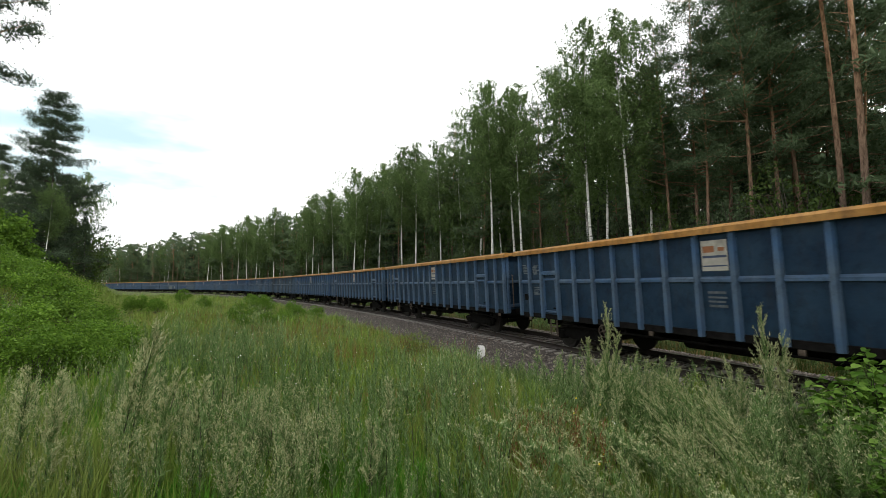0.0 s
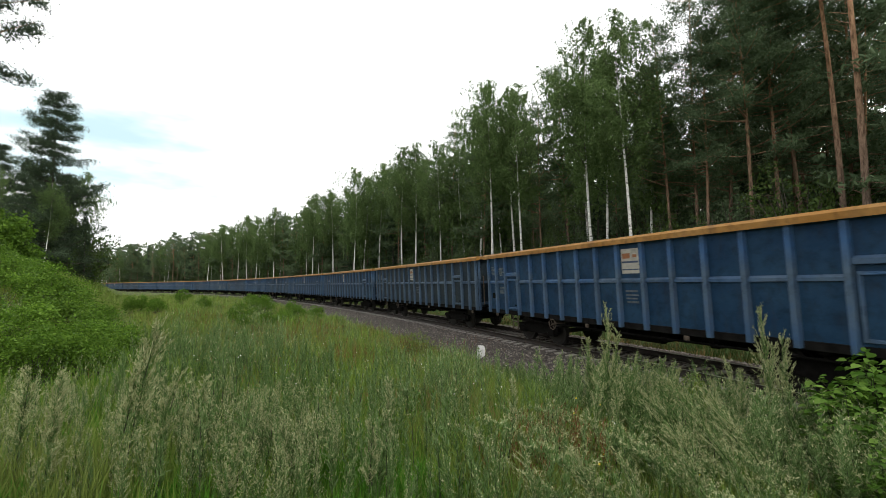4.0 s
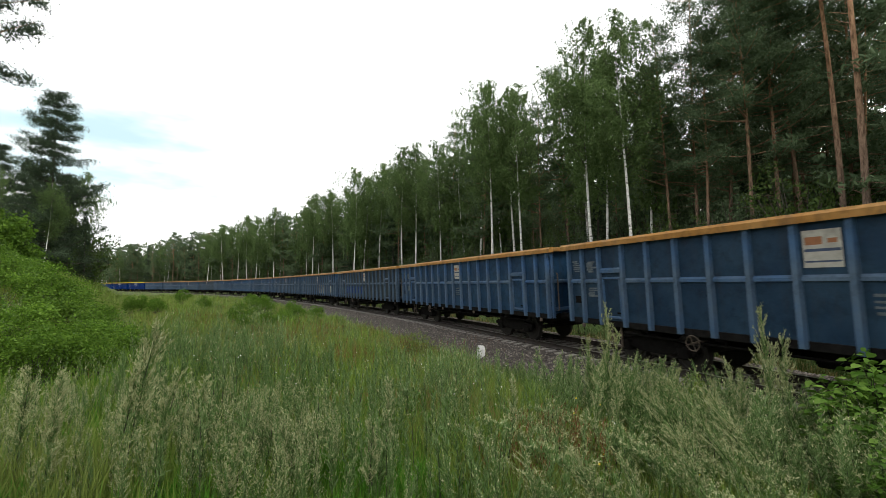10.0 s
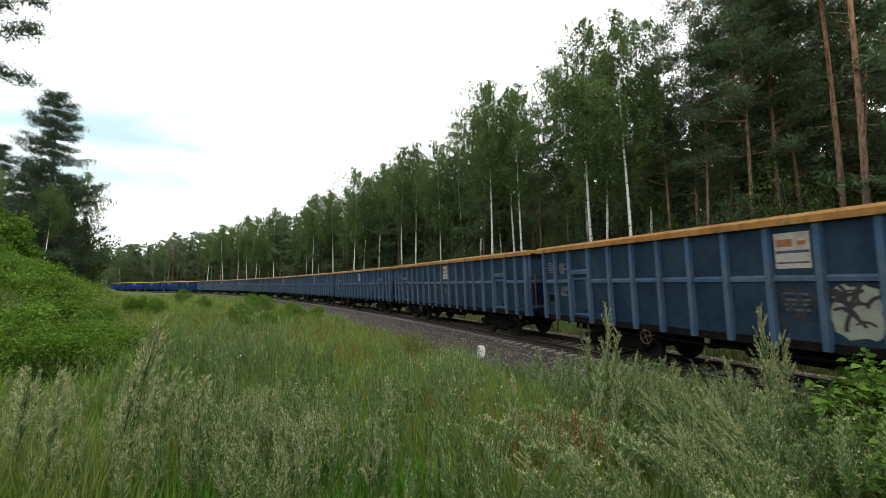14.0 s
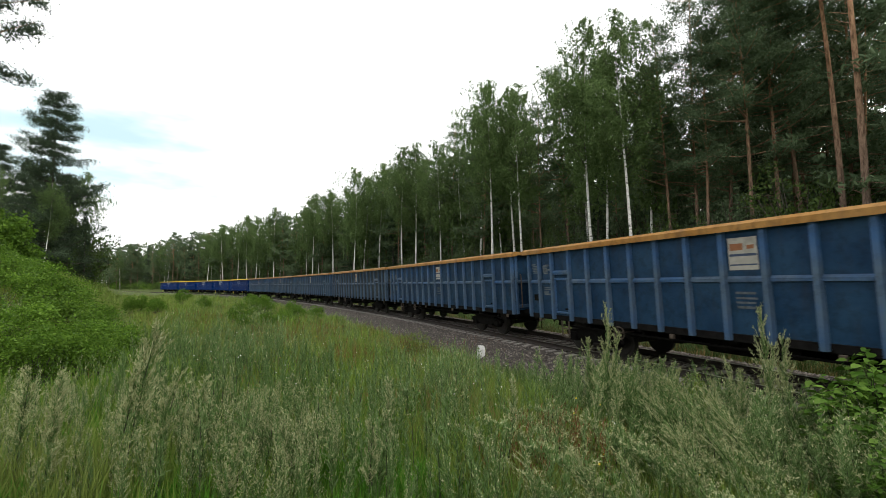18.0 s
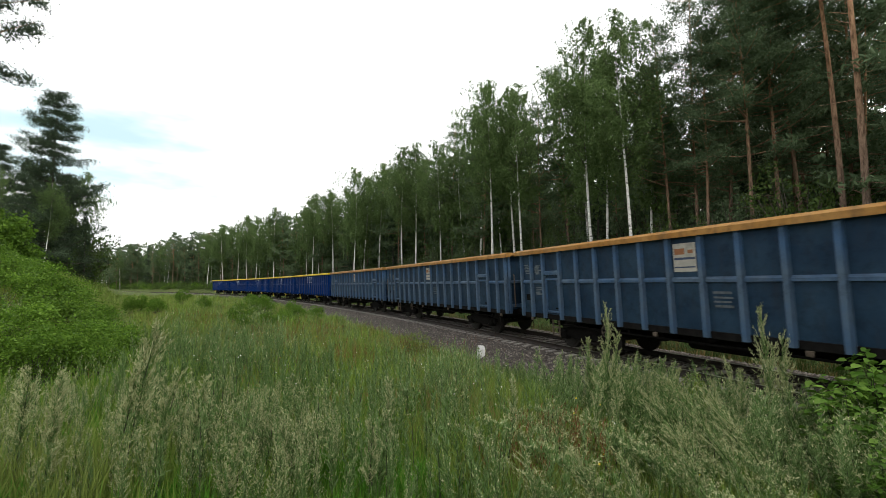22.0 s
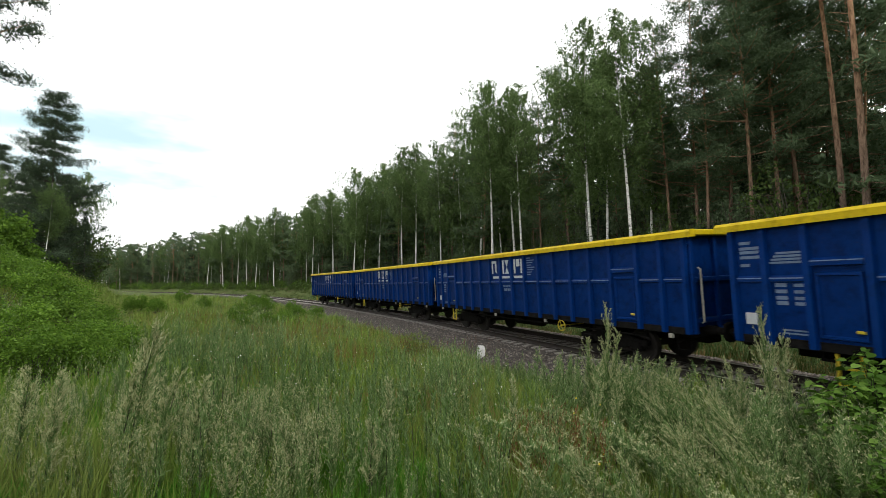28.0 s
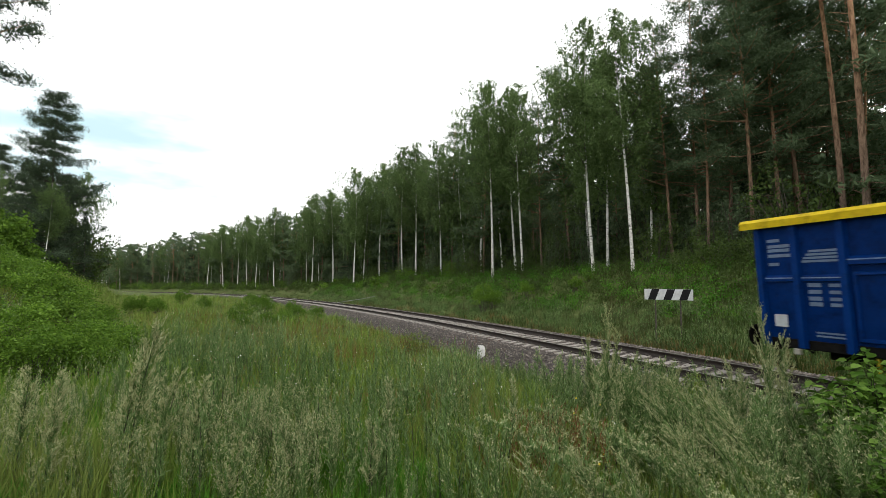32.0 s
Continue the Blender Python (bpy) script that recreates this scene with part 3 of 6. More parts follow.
def build_wagon(key, rim_paint):
    w = new("freight_wagon")
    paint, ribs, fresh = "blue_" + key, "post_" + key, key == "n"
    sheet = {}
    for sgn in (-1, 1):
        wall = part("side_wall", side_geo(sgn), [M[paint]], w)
        sheet[sgn] = wall
        y_in, y_out = sgn * 1.383, sgn * 1.475
        ya, yb = sorted((y_in, y_out))
        # posts: hat sections that taper a little towards the foot
        pg = Geo()
        vs = []
        for z, d in ((1.0, 0.10), (1.2, 0.105), (3.22, 0.085), (3.29, 0.03)):
            for dx, yy in ((-0.075, 0), (-0.048, d), (0.048, d), (0.075, 0)):
                vs.append((dx, y_in + sgn * yy, z))
        fs = []
        for i in range(3):
            for k in range(3):
                q = (i * 4 + k, i * 4 + k + 1, i * 4 + k + 5, i * 4 + k + 4)
                fs.append(q if sgn < 0 else q[::-1])
        fs += [(0, 1, 2, 3), (12, 13, 14, 15)]
        pg.add(vs, fs)
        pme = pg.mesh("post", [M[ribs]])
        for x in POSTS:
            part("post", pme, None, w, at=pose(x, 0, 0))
        # waist rail between the posts, broken by the doors
        for i in range(18):
            xa, xb = POSTS[i] + 0.07, POSTS[i + 1] - 0.07
            y0, y1 = sorted((y_in, y_in + sgn * 0.06))
            z = 2.25
            rg = Geo()
            if i in DOORS:
                rg.add([(xa, y_in, 2.47), (xb, y_in, 2.47), (xa, y_in + sgn * 0.08, 2.48), (xb, y_in + sgn * 0.08, 2.48), (xa, y_in + sgn * 0.08, 2.57), (xb, y_in + sgn * 0.08, 2.57), (xa, y_in, 2.62), (xb, y_in, 2.62)],
                       [(0, 1, 3, 2), (2, 3, 5, 4), (4, 5, 7, 6), (0, 2, 4, 6), (1, 7, 5, 3)])
                # thin pale strip paints the sky's highlight along the lintel's top edge
                if fresh:
                    rg.box(xa, xb, *sorted((y_in + sgn * 0.079, y_in + sgn * 0.084)), 2.553, 2.572, mat=1)
                part("door_lintel", rg, [M[ribs], M["lit_edge"]], w)
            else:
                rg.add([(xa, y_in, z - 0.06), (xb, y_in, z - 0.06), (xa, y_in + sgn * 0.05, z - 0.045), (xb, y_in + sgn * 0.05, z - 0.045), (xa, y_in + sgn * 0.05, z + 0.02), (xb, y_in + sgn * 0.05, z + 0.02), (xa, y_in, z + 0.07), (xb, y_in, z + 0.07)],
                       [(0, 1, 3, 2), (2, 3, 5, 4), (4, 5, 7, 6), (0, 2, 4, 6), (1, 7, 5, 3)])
                # same painted highlight along the top edge of the waist rail
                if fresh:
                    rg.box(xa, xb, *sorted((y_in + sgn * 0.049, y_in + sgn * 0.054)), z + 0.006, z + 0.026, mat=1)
                part("waist_rail", rg, [M[ribs], M["lit_edge"]], w)
        # small doors with a raised frame
        for i in DOORS:
            xa, xb = POSTS[i] + 0.1, POSTS[i + 1] - 0.1
            dg = Geo()
            y0, y1 = sorted((y_in, y_in + sgn * 0.02))
            dg.box(xa + 0.03, xb - 0.03, y0, y1, 1.22, 2.32, 0.006)
            door = part("door", dg, [M[paint]], w)
            fg = Geo()
            loops = []
            for d, m in ((0.02, 0.0), (0.055, 0.012), (0.055, 0.055), (0.02, 0.07)):
                yy = y_in + sgn * d
                loops += [(xa + m, yy, 1.20 + m), (xb - m, yy, 1.20 + m), (xb - m, yy, 2.36 - m), (xa + m, yy, 2.36 - m)]
            fg.add(loops, [(k * 4 + q, k * 4 + (q + 1) % 4, k * 4 + 4 + (q + 1) % 4, k * 4 + 4 + q) for k in range(3) for q in range(4)])
            part("door_frame", fg, [M[ribs]], door)
            hg = Geo()
            y4, y5 = sorted((y_in + sgn * 0.05, y_in + sgn * 0.085))
            hg.box(xb - 0.16, xb - 0.04, y4, y5, 1.34, 1.39, 0.008)
            part("latch", hg, [M["yellow"] if fresh else M["under"]], door)
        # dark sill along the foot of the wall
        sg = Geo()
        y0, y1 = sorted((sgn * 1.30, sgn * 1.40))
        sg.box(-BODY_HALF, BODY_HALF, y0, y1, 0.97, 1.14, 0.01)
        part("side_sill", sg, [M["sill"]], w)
        # rolled rim on top
        o, i_ = sgn * 1.53, sgn * 1.33
        rg = Geo()
        rg.sweep([(o, 3.235), (o, 3.36), (o - sgn * 0.05, 3.42), (i_, 3.42), (i_, 3.25)] if sgn < 0 else [(i_, 3.25), (i_, 3.42), (o - sgn * 0.05, 3.42), (o, 3.36), (o, 3.235)],
                 [-RIM_HALF, -5, -2.5, 0, 2.5, 5, RIM_HALF])
        part("rim", rg, [M[rim_paint]], w)
    # end walls
    for e in (-1, 1):
        g = Geo()
        x0, x1 = sorted((e * 7.27, e * 7.30))
        g.box(x0, x1, -1.355, 1.355, 1.14, 3.30)
        part("end_wall", g, [M[paint]], w)
        xa, xb = sorted((e * 7.30, e * 7.37))
        for z in (1.3, 2.25):
            part("end_rail", Geo().box(xa, xb, -1.24, 1.24, z - 0.06, z + 0.06, 0.015), [M[ribs]], w)
        xa, xb = sorted((e * 7.30, e * 7.385))
        for y in (-1.30, -0.45, 0.45, 1.30):
            part("end_post", Geo().box(xa, xb, y - 0.055, y + 0.055, 1.0, 3.27, 0.012), [M[ribs]], w)
        g = Geo()
        xa, xb = sorted((e * 7.22, e * RIM_HALF))
        g.box(xa, xb - 0 if e < 0 else xb, -1.325, 1.325, 3.28, 3.412, 0.02)
        part("end_rim", g, [M[rim_paint]], w)
        part("grab_rail", Geo().tube([(e * 7.4, -1.15, 1.25), (e * 7.45, -1.15, 1.28), (e * 7.45, -1.15, 2.5), (e * 7.4, -1.15, 2.53)], 0.022, 6), [M["plate"] if fresh else M["worn_steel"]], w)
        # headstock, buffers, coupling
        g = Geo()
        xa, xb = sorted((e * 7.05, e * 7.28))
        g.box(xa, xb, -1.3, 1.3, 0.9, 1.14, 0.015)
        part("headstock", g, [M["under"]], w)
        for y in (-0.875, 0.875):
            g = Geo()
            g.tube([(e * 7.28, y, 1.06), (e * 7.56, y, 1.06)], 0.11, 10)
            g.tube([(e * 7.56, y, 1.06), (e * 7.80, y, 1.06)], 0.085, 10)
            g.tube([(e * 7.80, y, 1.06), (e * 7.83, y, 1.06), (e * 7.865, y, 1.06)], [0.22, 0.23, 0.2], 14)
            part("buffer", g, [M["under"]], w, smooth=False)
        g = Geo()
        g.tube([(e * 7.28, 0, 1.02), (e * 7.5, 0, 0.98), (e * 7.84, 0, 0.92)], [0.05, 0.04, 0.045], 8)
        g.tube([(e * 7.3, 0.3, 0.95), (e * 7.5, 0.32, 0.6), (e * 7.8, 0.3, 0.85)], 0.025, 6)
        part("coupling", g, [M["under"]], w)
        # steps at the corner and by the door
        for sgn in (-1, 1):
            g = Geo()
            x, y = e * 5.45, sgn * 1.34
            for dx in (-0.17, 0.17):
                g.box(x + dx - 0.02, x + dx + 0.02, y - 0.025, y + 0.025, 0.42, 1.0, 0.006)
            for z in (0.44, 0.72):
                g.box(x - 0.15, x + 0.15, y - 0.03, y + 0.03, z - 0.015, z + 0.015)
            if e == sgn:
                part("step_ladder", g, [M["yellow"] if fresh else M["worn_steel"]], w)
            g = Geo()
            x = e * 7.0
            g.tube([(x - 0.15, sgn * 1.3, 0.98), (x - 0.15, sgn * 1.3, 0.6), (x + 0.15, sgn * 1.3, 0.6), (x + 0.15, sgn * 1.3, 0.98)], 0.014, 6)
            part("stirrup_step", g, [M["under"]], w)
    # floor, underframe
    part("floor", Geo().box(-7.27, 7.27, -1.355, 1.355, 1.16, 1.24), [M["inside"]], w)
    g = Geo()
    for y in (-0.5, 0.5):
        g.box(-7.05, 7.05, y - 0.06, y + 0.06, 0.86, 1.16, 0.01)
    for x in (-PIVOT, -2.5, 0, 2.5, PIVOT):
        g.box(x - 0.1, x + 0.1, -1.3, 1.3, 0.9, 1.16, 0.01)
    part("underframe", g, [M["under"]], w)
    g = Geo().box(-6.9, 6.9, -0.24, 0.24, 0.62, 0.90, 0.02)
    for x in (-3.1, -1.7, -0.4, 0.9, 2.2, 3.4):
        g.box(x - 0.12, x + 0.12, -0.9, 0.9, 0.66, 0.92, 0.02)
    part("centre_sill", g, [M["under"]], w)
    for sgn in (-1, 1):
        g = Geo().tube([(-5.9, sgn * 1.22, 0.80), (5.9, sgn * 1.22, 0.80)], 0.028, 6)
        for x in (-5.9, -2.4, 2.4, 5.9):
            g.box(x - 0.03, x + 0.03, sgn * 1.22 - 0.03, sgn * 1.22 + 0.03, 0.78, 1.0)
        part("brake_pipe", g, [M["under"]], w)
        for x in (-6.75, -1.4, 1.9, 6.75):
            part("tie_hook", Geo().box(x - 0.06, x + 0.06, *sorted((sgn * 1.36, sgn * 1.42)), 0.86, 0.97, 0.012), [M["plate"] if fresh else M["worn_steel"]], w)
    g = Geo()
    g.tube([(-1.1, -0.45, 0.72), (0.5, -0.45, 0.72)], 0.22, 12)
    g.tube([(1.2, 0.35, 0.75), (1.9, 0.35, 0.75)], 0.16, 10)
    for x in (-3.6, -2.0, 1.0, 3.2):
        g.box(x - 0.02, x + 0.02, -0.6, 0.6, 0.68, 0.9)
    g.tube([(-4.6, -0.3, 0.62), (4.6, -0.3, 0.62)], 0.02, 6)
    part("brake_gear", g, [M["under"]], w)
    for sgn in (-1, 1):
        hx = sgn * (-2.75 if fresh else 3.05)
        g = Geo()
        g.ring((hx, sgn * 1.42, 0.82), (0, 1, 0), 0.17, 0.013, 22, 6)
        for k in range(4):
            a = k * math.pi / 2 + 0.4
            g.tube([(hx, sgn * 1.42, 0.82), (hx + 0.20 * math.cos(a), sgn * 1.42, 0.82 + 0.20 * math.sin(a))], 0.010, 5)
        g.tube([(hx, sgn * 0.5, 0.82), (hx, sgn * 1.45, 0.82)], 0.022, 6)
        part("hand_wheel", g, [M["yellow"] if fresh else M["worn_steel"]], w)
    # bogies and wheelsets
    for e in (-1, 1):
        px = e * PIVOT
        g = Geo()
        for y in (-1.0, 1.0):
            prof = [(-1.25, 0.5), (-1.25, 0.62), (-0.75, 0.7), (-0.4, 0.78), (0.4, 0.78), (0.75, 0.7), (1.25, 0.62), (1.25, 0.5), (0.7, 0.45), (0.4, 0.36), (-0.4, 0.36), (-0.7, 0.45)]
            n = len(prof)
            vs = [(px + a, y - 0.07, b) for a, b in prof] + [(px + a, y + 0.07, b) for a, b in prof]
            fs = [tuple(range(n)), tuple(range(2 * n - 1, n - 1, -1))] + [(k, k + n, (k + 1) % n + n, (k + 1) % n) for k in range(n)]
            g.add(vs, fs)
            for ax in (-0.9, 0.9):
                g.box(px + ax - 0.16, px + ax + 0.16, y - 0.12, y + 0.12, 0.33, 0.62, 0.03)
                for k in (-0.24, 0.24):
                    g.tube([(px + ax + k, y, 0.42), (px + ax + k, y, 0.66)], 0.06, 8)
        g.box(px - 0.22, px + 0.22, -1.0, 1.0, 0.5, 0.86, 0.03)
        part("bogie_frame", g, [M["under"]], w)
        for ax in (-0.9, 0.9):
            axle = part("axle", Geo().tube([(0, -1.05, 0), (0, 1.05, 0)], 0.08, 10), [M["wheel"]], w, at=pose(px + ax, 0, 0.46))
            for y in (-0.75, 0.75):
                g = Geo()
                o = 0.065 if y > 0 else -0.065
                g.tube([(0, y - o, 0), (0, y - o * 0.9, 0), (0, y + o * 0.6, 0), (0, y + o, 0)], [0.485, 0.485, 0.462, 0.455], 28)
                g.tube([(0, y + o * 1.0, 0), (0, y + o * 1.3, 0)], [0.39, 0.36], 20)
                g.tube([(0, y + o * 1.3, 0), (0, y + o * 2.4, 0)], 0.12, 12)
                part("wheel", g, [M["wheel"]], axle)
    return w


def bars(w, rows, x0, y, name, mat):
    """Rows of short painted bars (x, z, width, height)."""
    g = Geo()
    for x, z, a, b in rows:
        g.box(x0 + x, x0 + x + a, y - 0.003, y + 0.001, z, z + b)
    return part(name, g, [M[mat]], w)


def mark_old(w):
    """Company plate and data lines on the camera's side and on the other."""
    for sgn in (-1, 1):
        y = -1.389
        holder = w
        x0 = POSTS[9] + 0.10
        for nm, rows, mat in (("plate", [(0.02, 2.44, 0.58, 0.66)], "plate"),
                              ("plate_mark", [(0.06, 2.84, 0.26, 0.14), (0.40, 2.86, 0.14, 0.08)], "orange"),
                              ("plate_text", [(0.04, 2.72, 0.54, 0.05), (0.04, 2.53, 0.54, 0.03)], "navy"),
                              ("data_panel", [(0.1, 1.95, 0.4, 0.05), (0.1, 1.85, 0.42, 0.04), (0.1, 1.76, 0.38, 0.04), (0.12, 1.66, 0.4, 0.05)], "faint_old")):
            g = Geo()
            for x, z, a, b in rows:
                d = 0.003 if nm in ("plate_mark", "plate_text") else 0.0
                g.box(x0 + x, x0 + x + a, y - 0.003 - d, y, z, z + b)
            ob = part(nm, g, [M[mat]], holder)
            if nm != "plate":
                ob["kind"] = "stuff"
            if sgn > 0:
                ob.matrix_basis = pose(0, 0, 0, 0, 0, 180)
        rr = random.Random(31)
        ob = part("label_pocket", Geo().box(POSTS[0] + 0.2, POSTS[0] + 0.46, y - 0.012, y, 1.58, 1.80, 0.004), [M["under"]], holder)
        if sgn > 0:
            ob.matrix_basis = pose(0, 0, 0, 0, 0, 180)
        for k, px, z0 in ((0, POSTS[0] + 0.1, 2.84), (1, POSTS[1] + 0.1, 2.80), (2, POSTS[1] + 0.1, 2.02)):
            rows = [(rr.uniform(0.03, 0.12), z0 - 0.058 * j, rr.uniform(0.22, 0.42), rr.uniform(0.03, 0.056)) for j in range(6 if k < 2 else 5)]
            g = Geo()
            for x, z, a, b in rows:
                g.box(px + x, px + x + a, y - 0.003, y, z, z + b)
            ob = part("data_panel", g, [M["faint_old"]], holder)
            ob["kind"] = "stuff"
            if sgn > 0:
                ob.matrix_basis = pose(0, 0, 0, 0, 0, 180)


def mark_new(w):
    """Large white marks, underlines and data blocks of the fresh blue wagons."""
    for sgn in (-1, 1):
        y = -1.389
        turn = pose(0, 0, 0, 0, 0, 0 if sgn < 0 else 180)

        def put(name, geo, mat):
            ob = part(name, geo, [M[mat]], w)
            ob.matrix_basis = turn
            if name == "data_panel":
                ob["kind"] = "stuff"

        for k in range(3):
            x0 = POSTS[7 + k] + 0.10
            g = Geo()
            # plain block shapes
            def slab(*q):
                k0 = len(g.v)
                g.add([(x0 + a, y - 0.004, b) for a, b in q] + [(x0 + a, y, b) for a, b in q], [tuple(range(len(q)))] + [(i, (i + 1) % len(q), (i + 1) % len(q) + len(q), i + len(q)) for i in range(len(q))])

            if k == 0:
                slab((0.05, 2.60), (0.15, 2.60), (0.15, 3.02), (0.30, 3.02), (0.30, 3.12), (0.05, 3.12))
                slab((0.30, 3.12), (0.30, 2.70), (0.42, 2.60), (0.42, 3.12))
            elif k == 1:
                slab((0.04, 2.58), (0.15, 2.58), (0.15, 3.12), (0.04, 3.12))
                slab((0.22, 2.58), (0.50, 2.58), (0.36, 2.85))
                slab((0.22, 3.12), (0.36, 2.85), (0.50, 3.12))
            else:
                slab((0.02, 2.58), (0.13, 2.58), (0.13, 3.12), (0.02, 3.12))
                slab((0.47, 2.58), (0.58, 2.58), (0.58, 3.12), (0.47, 3.12))
                slab((0.19, 3.12), (0.41, 3.12), (0.41, 2.84), (0.19, 2.84))
            put("company_mark", g, "white")
            g = Geo()
            g.box(x0 + (0.12 if k == 0 else 0.0), x0 + 0.62, y - 0.004, y, 2.40, 2.49)
            put("underline", g, "white")
        g = Geo()
        x0 = POSTS[10] + 0.12
        for j in range(8):
            g.box(x0 + 0.02, x0 + 0.24 + 0.3 * ((j * 5) % 7) / 7, y - 0.003, y, 3.10 - j * 0.085, 3.13 - j * 0.085)
        put("data_panel", g, "faint")
        g = Geo()
        x0 = POSTS[8] + 0.1
        for j in range(6):
            g.box(x0 + 0.02 + j * 0.1, x0 + 0.09 + j * 0.1, y - 0.003, y, 2.06, 2.13)
        for j in range(4):
            g.box(x0 + 0.1 + j * 0.12, x0 + 0.19 + j * 0.12, y - 0.003, y, 1.90, 2.0)
        put("data_panel", g, "faint")
        for px, col in ((POSTS[0] + 0.12, 0), (POSTS[1] + 0.1, 1)):
            g = Geo()
            if col == 0:
                for j, (z, a) in enumerate(((2.95, 0.22), (2.84, 0.42), (2.76, 0.38), (2.66, 0.44), (2.5, 0.18))):
                    g.box(px + 0.02, px + 0.02 + a, y - 0.003, y, z, z + 0.06)
            else:
                for z in (2.72, 2.66, 2.6, 2.54):
                    g.box(px + 0.1 - (2.72 - z) * 0.8, px + 0.56, y - 0.003, y, z, z + 0.04)
                for z in (2.1, 1.98, 1.86, 1.76):
                    g.box(px + 0.04, px + 0.24, y - 0.003, y, z, z + 0.07)
                    g.box(px + 0.36, px + 0.58, y - 0.003, y, z, z + 0.06)
                g.box(px + 0.1, px + 0.58, y - 0.003, y, 1.12 + 0.1, 1.25)
                g.box(px + 0.1, px + 0.58, y - 0.003, y, 1.28, 1.31)
            put("data_panel", g, "faint")
        g = Geo()
        g.box(POSTS[0] + 0.16, POSTS[0] + 0.38, y - 0.006, y, 1.35, 1.58)
        put("card_holder", g, "white")


def graffiti(w):
    """Sprayed shapes across several lower panels: pale fields with dark scrawled strokes."""
    g, h = Geo(), Geo()
    rr = random.Random(5)
    y = -1.3905
    for i in (9, 10, 11, 12, 13, 15):
        x0, x1 = POSTS[i] + 0.09, POSTS[i + 1] - 0.09
        if i == 15:
            x0, x1, z0, z1, y = x0 + 0.14, x1 - 0.18, 1.35, 2.1, -1.4065
        else:
            z0, z1 = 1.17 + rr.random() * 0.06, 2.15
            y = -1.3905
        if i not in (9, 13):
            n = 26
            pts = []
            for k in range(n):
                a = 6.283 * k / n
                c, s = math.cos(a), math.sin(a)
                q = max(abs(c), abs(s)) ** -0.75
                pts.append(((x0 + x1) / 2 + (x1 - x0) / 2 * min(1, q * abs(c)) * (1 if c > 0 else -1) * rr.uniform(0.94, 1.08), (z0 + z1) / 2 + (z1 - z0) / 2 * min(1, q * abs(s)) * (1 if s > 0 else -1) * rr.uniform(0.86, 1.04)))
            g.add([(a, y, b) for a, b in pts], [tuple(range(n))])
        if i == 15:
            continue
        for k in range(16 if i in (9, 13) else 15):
            cx, cz = rr.uniform(x0 + 0.08, x1 - 0.08), rr.uniform(z0 + 0.1, z1 - 0.15)
            a, bend, ln, wd = rr.uniform(0.6, 2.6), rr.uniform(-2.5, 2.5), rr.uniform(0.2, 0.5), rr.uniform(0.014, 0.042)
            line = []
            for q in range(7):
                line.append((cx, cz, a))
                cx, cz, a = cx + math.cos(a) * ln / 6, cz + math.sin(a) * ln / 6, a + bend / 6
            vs = []
            for px, pz, pa in line:
                for sg in (-1, 1):
                    vs.append((min(max(px - math.sin(pa) * wd * sg, x0 - 0.015), x1 + 0.015), y - 0.0015 - 0.0003 * k, min(max(pz + math.cos(pa) * wd * sg, 1.16), 2.17)))
            h.add(vs, [(2 * q, 2 * q + 1, 2 * q + 3, 2 * q + 2) for q in range(6)])
    for name, geo, mat in (("spray_fill", g, "spray"), ("spray_stroke", h, "ink")):
        part(name, geo, [M[mat]], w)["kind"] = "stuff"


def paint_patches(w):
    for i in (3, 4, 5, 6, 7, 8):
        g = Geo()
        x0, x1, z0, z1, n = POSTS[i] + 0.2, POSTS[i + 1] - 0.12, 1.43, 2.02, 20
        rim = []
        for k in range(n):
            c, q = math.cos(6.283 * k / n), math.sin(6.283 * k / n)
            e = max(abs(c), abs(q)) ** -1.0 * random.uniform(0.985, 1.07)
            rim.append(((x0 + x1) / 2 + (x1 - x0) / 2 * max(-1, min(1, c * e)), -1.389, (z0 + z1) / 2 + (z1 - z0) / 2 * max(-1, min(1, q * e))))
        g.add(rim, [tuple(range(n))])
        part("paint_patch", g, [M["patch"]], w)


def train_s(t):
    """Where the train's tail is along the track."""
    d = t - 28.0
    return 40.82 - 11.8897 * d - 0.01285 * d * d


def wagon_pose(s_mid):
    xa, ya, _ = track_at(s_mid + PIVOT)
    xb, yb, _ = track_at(s_mid - PIVOT)
    head = math.atan2(yb - ya, xb - xa)
    return Matrix.Translation(((xa + xb) / 2, (ya + yb) / 2, 0)) @ Matrix.Rotation(head, 4, "Z") @ Matrix.Rotation(CANT, 4, "X")


N_WAGONS = 25
N_FRESH = 5
WAGONS = []


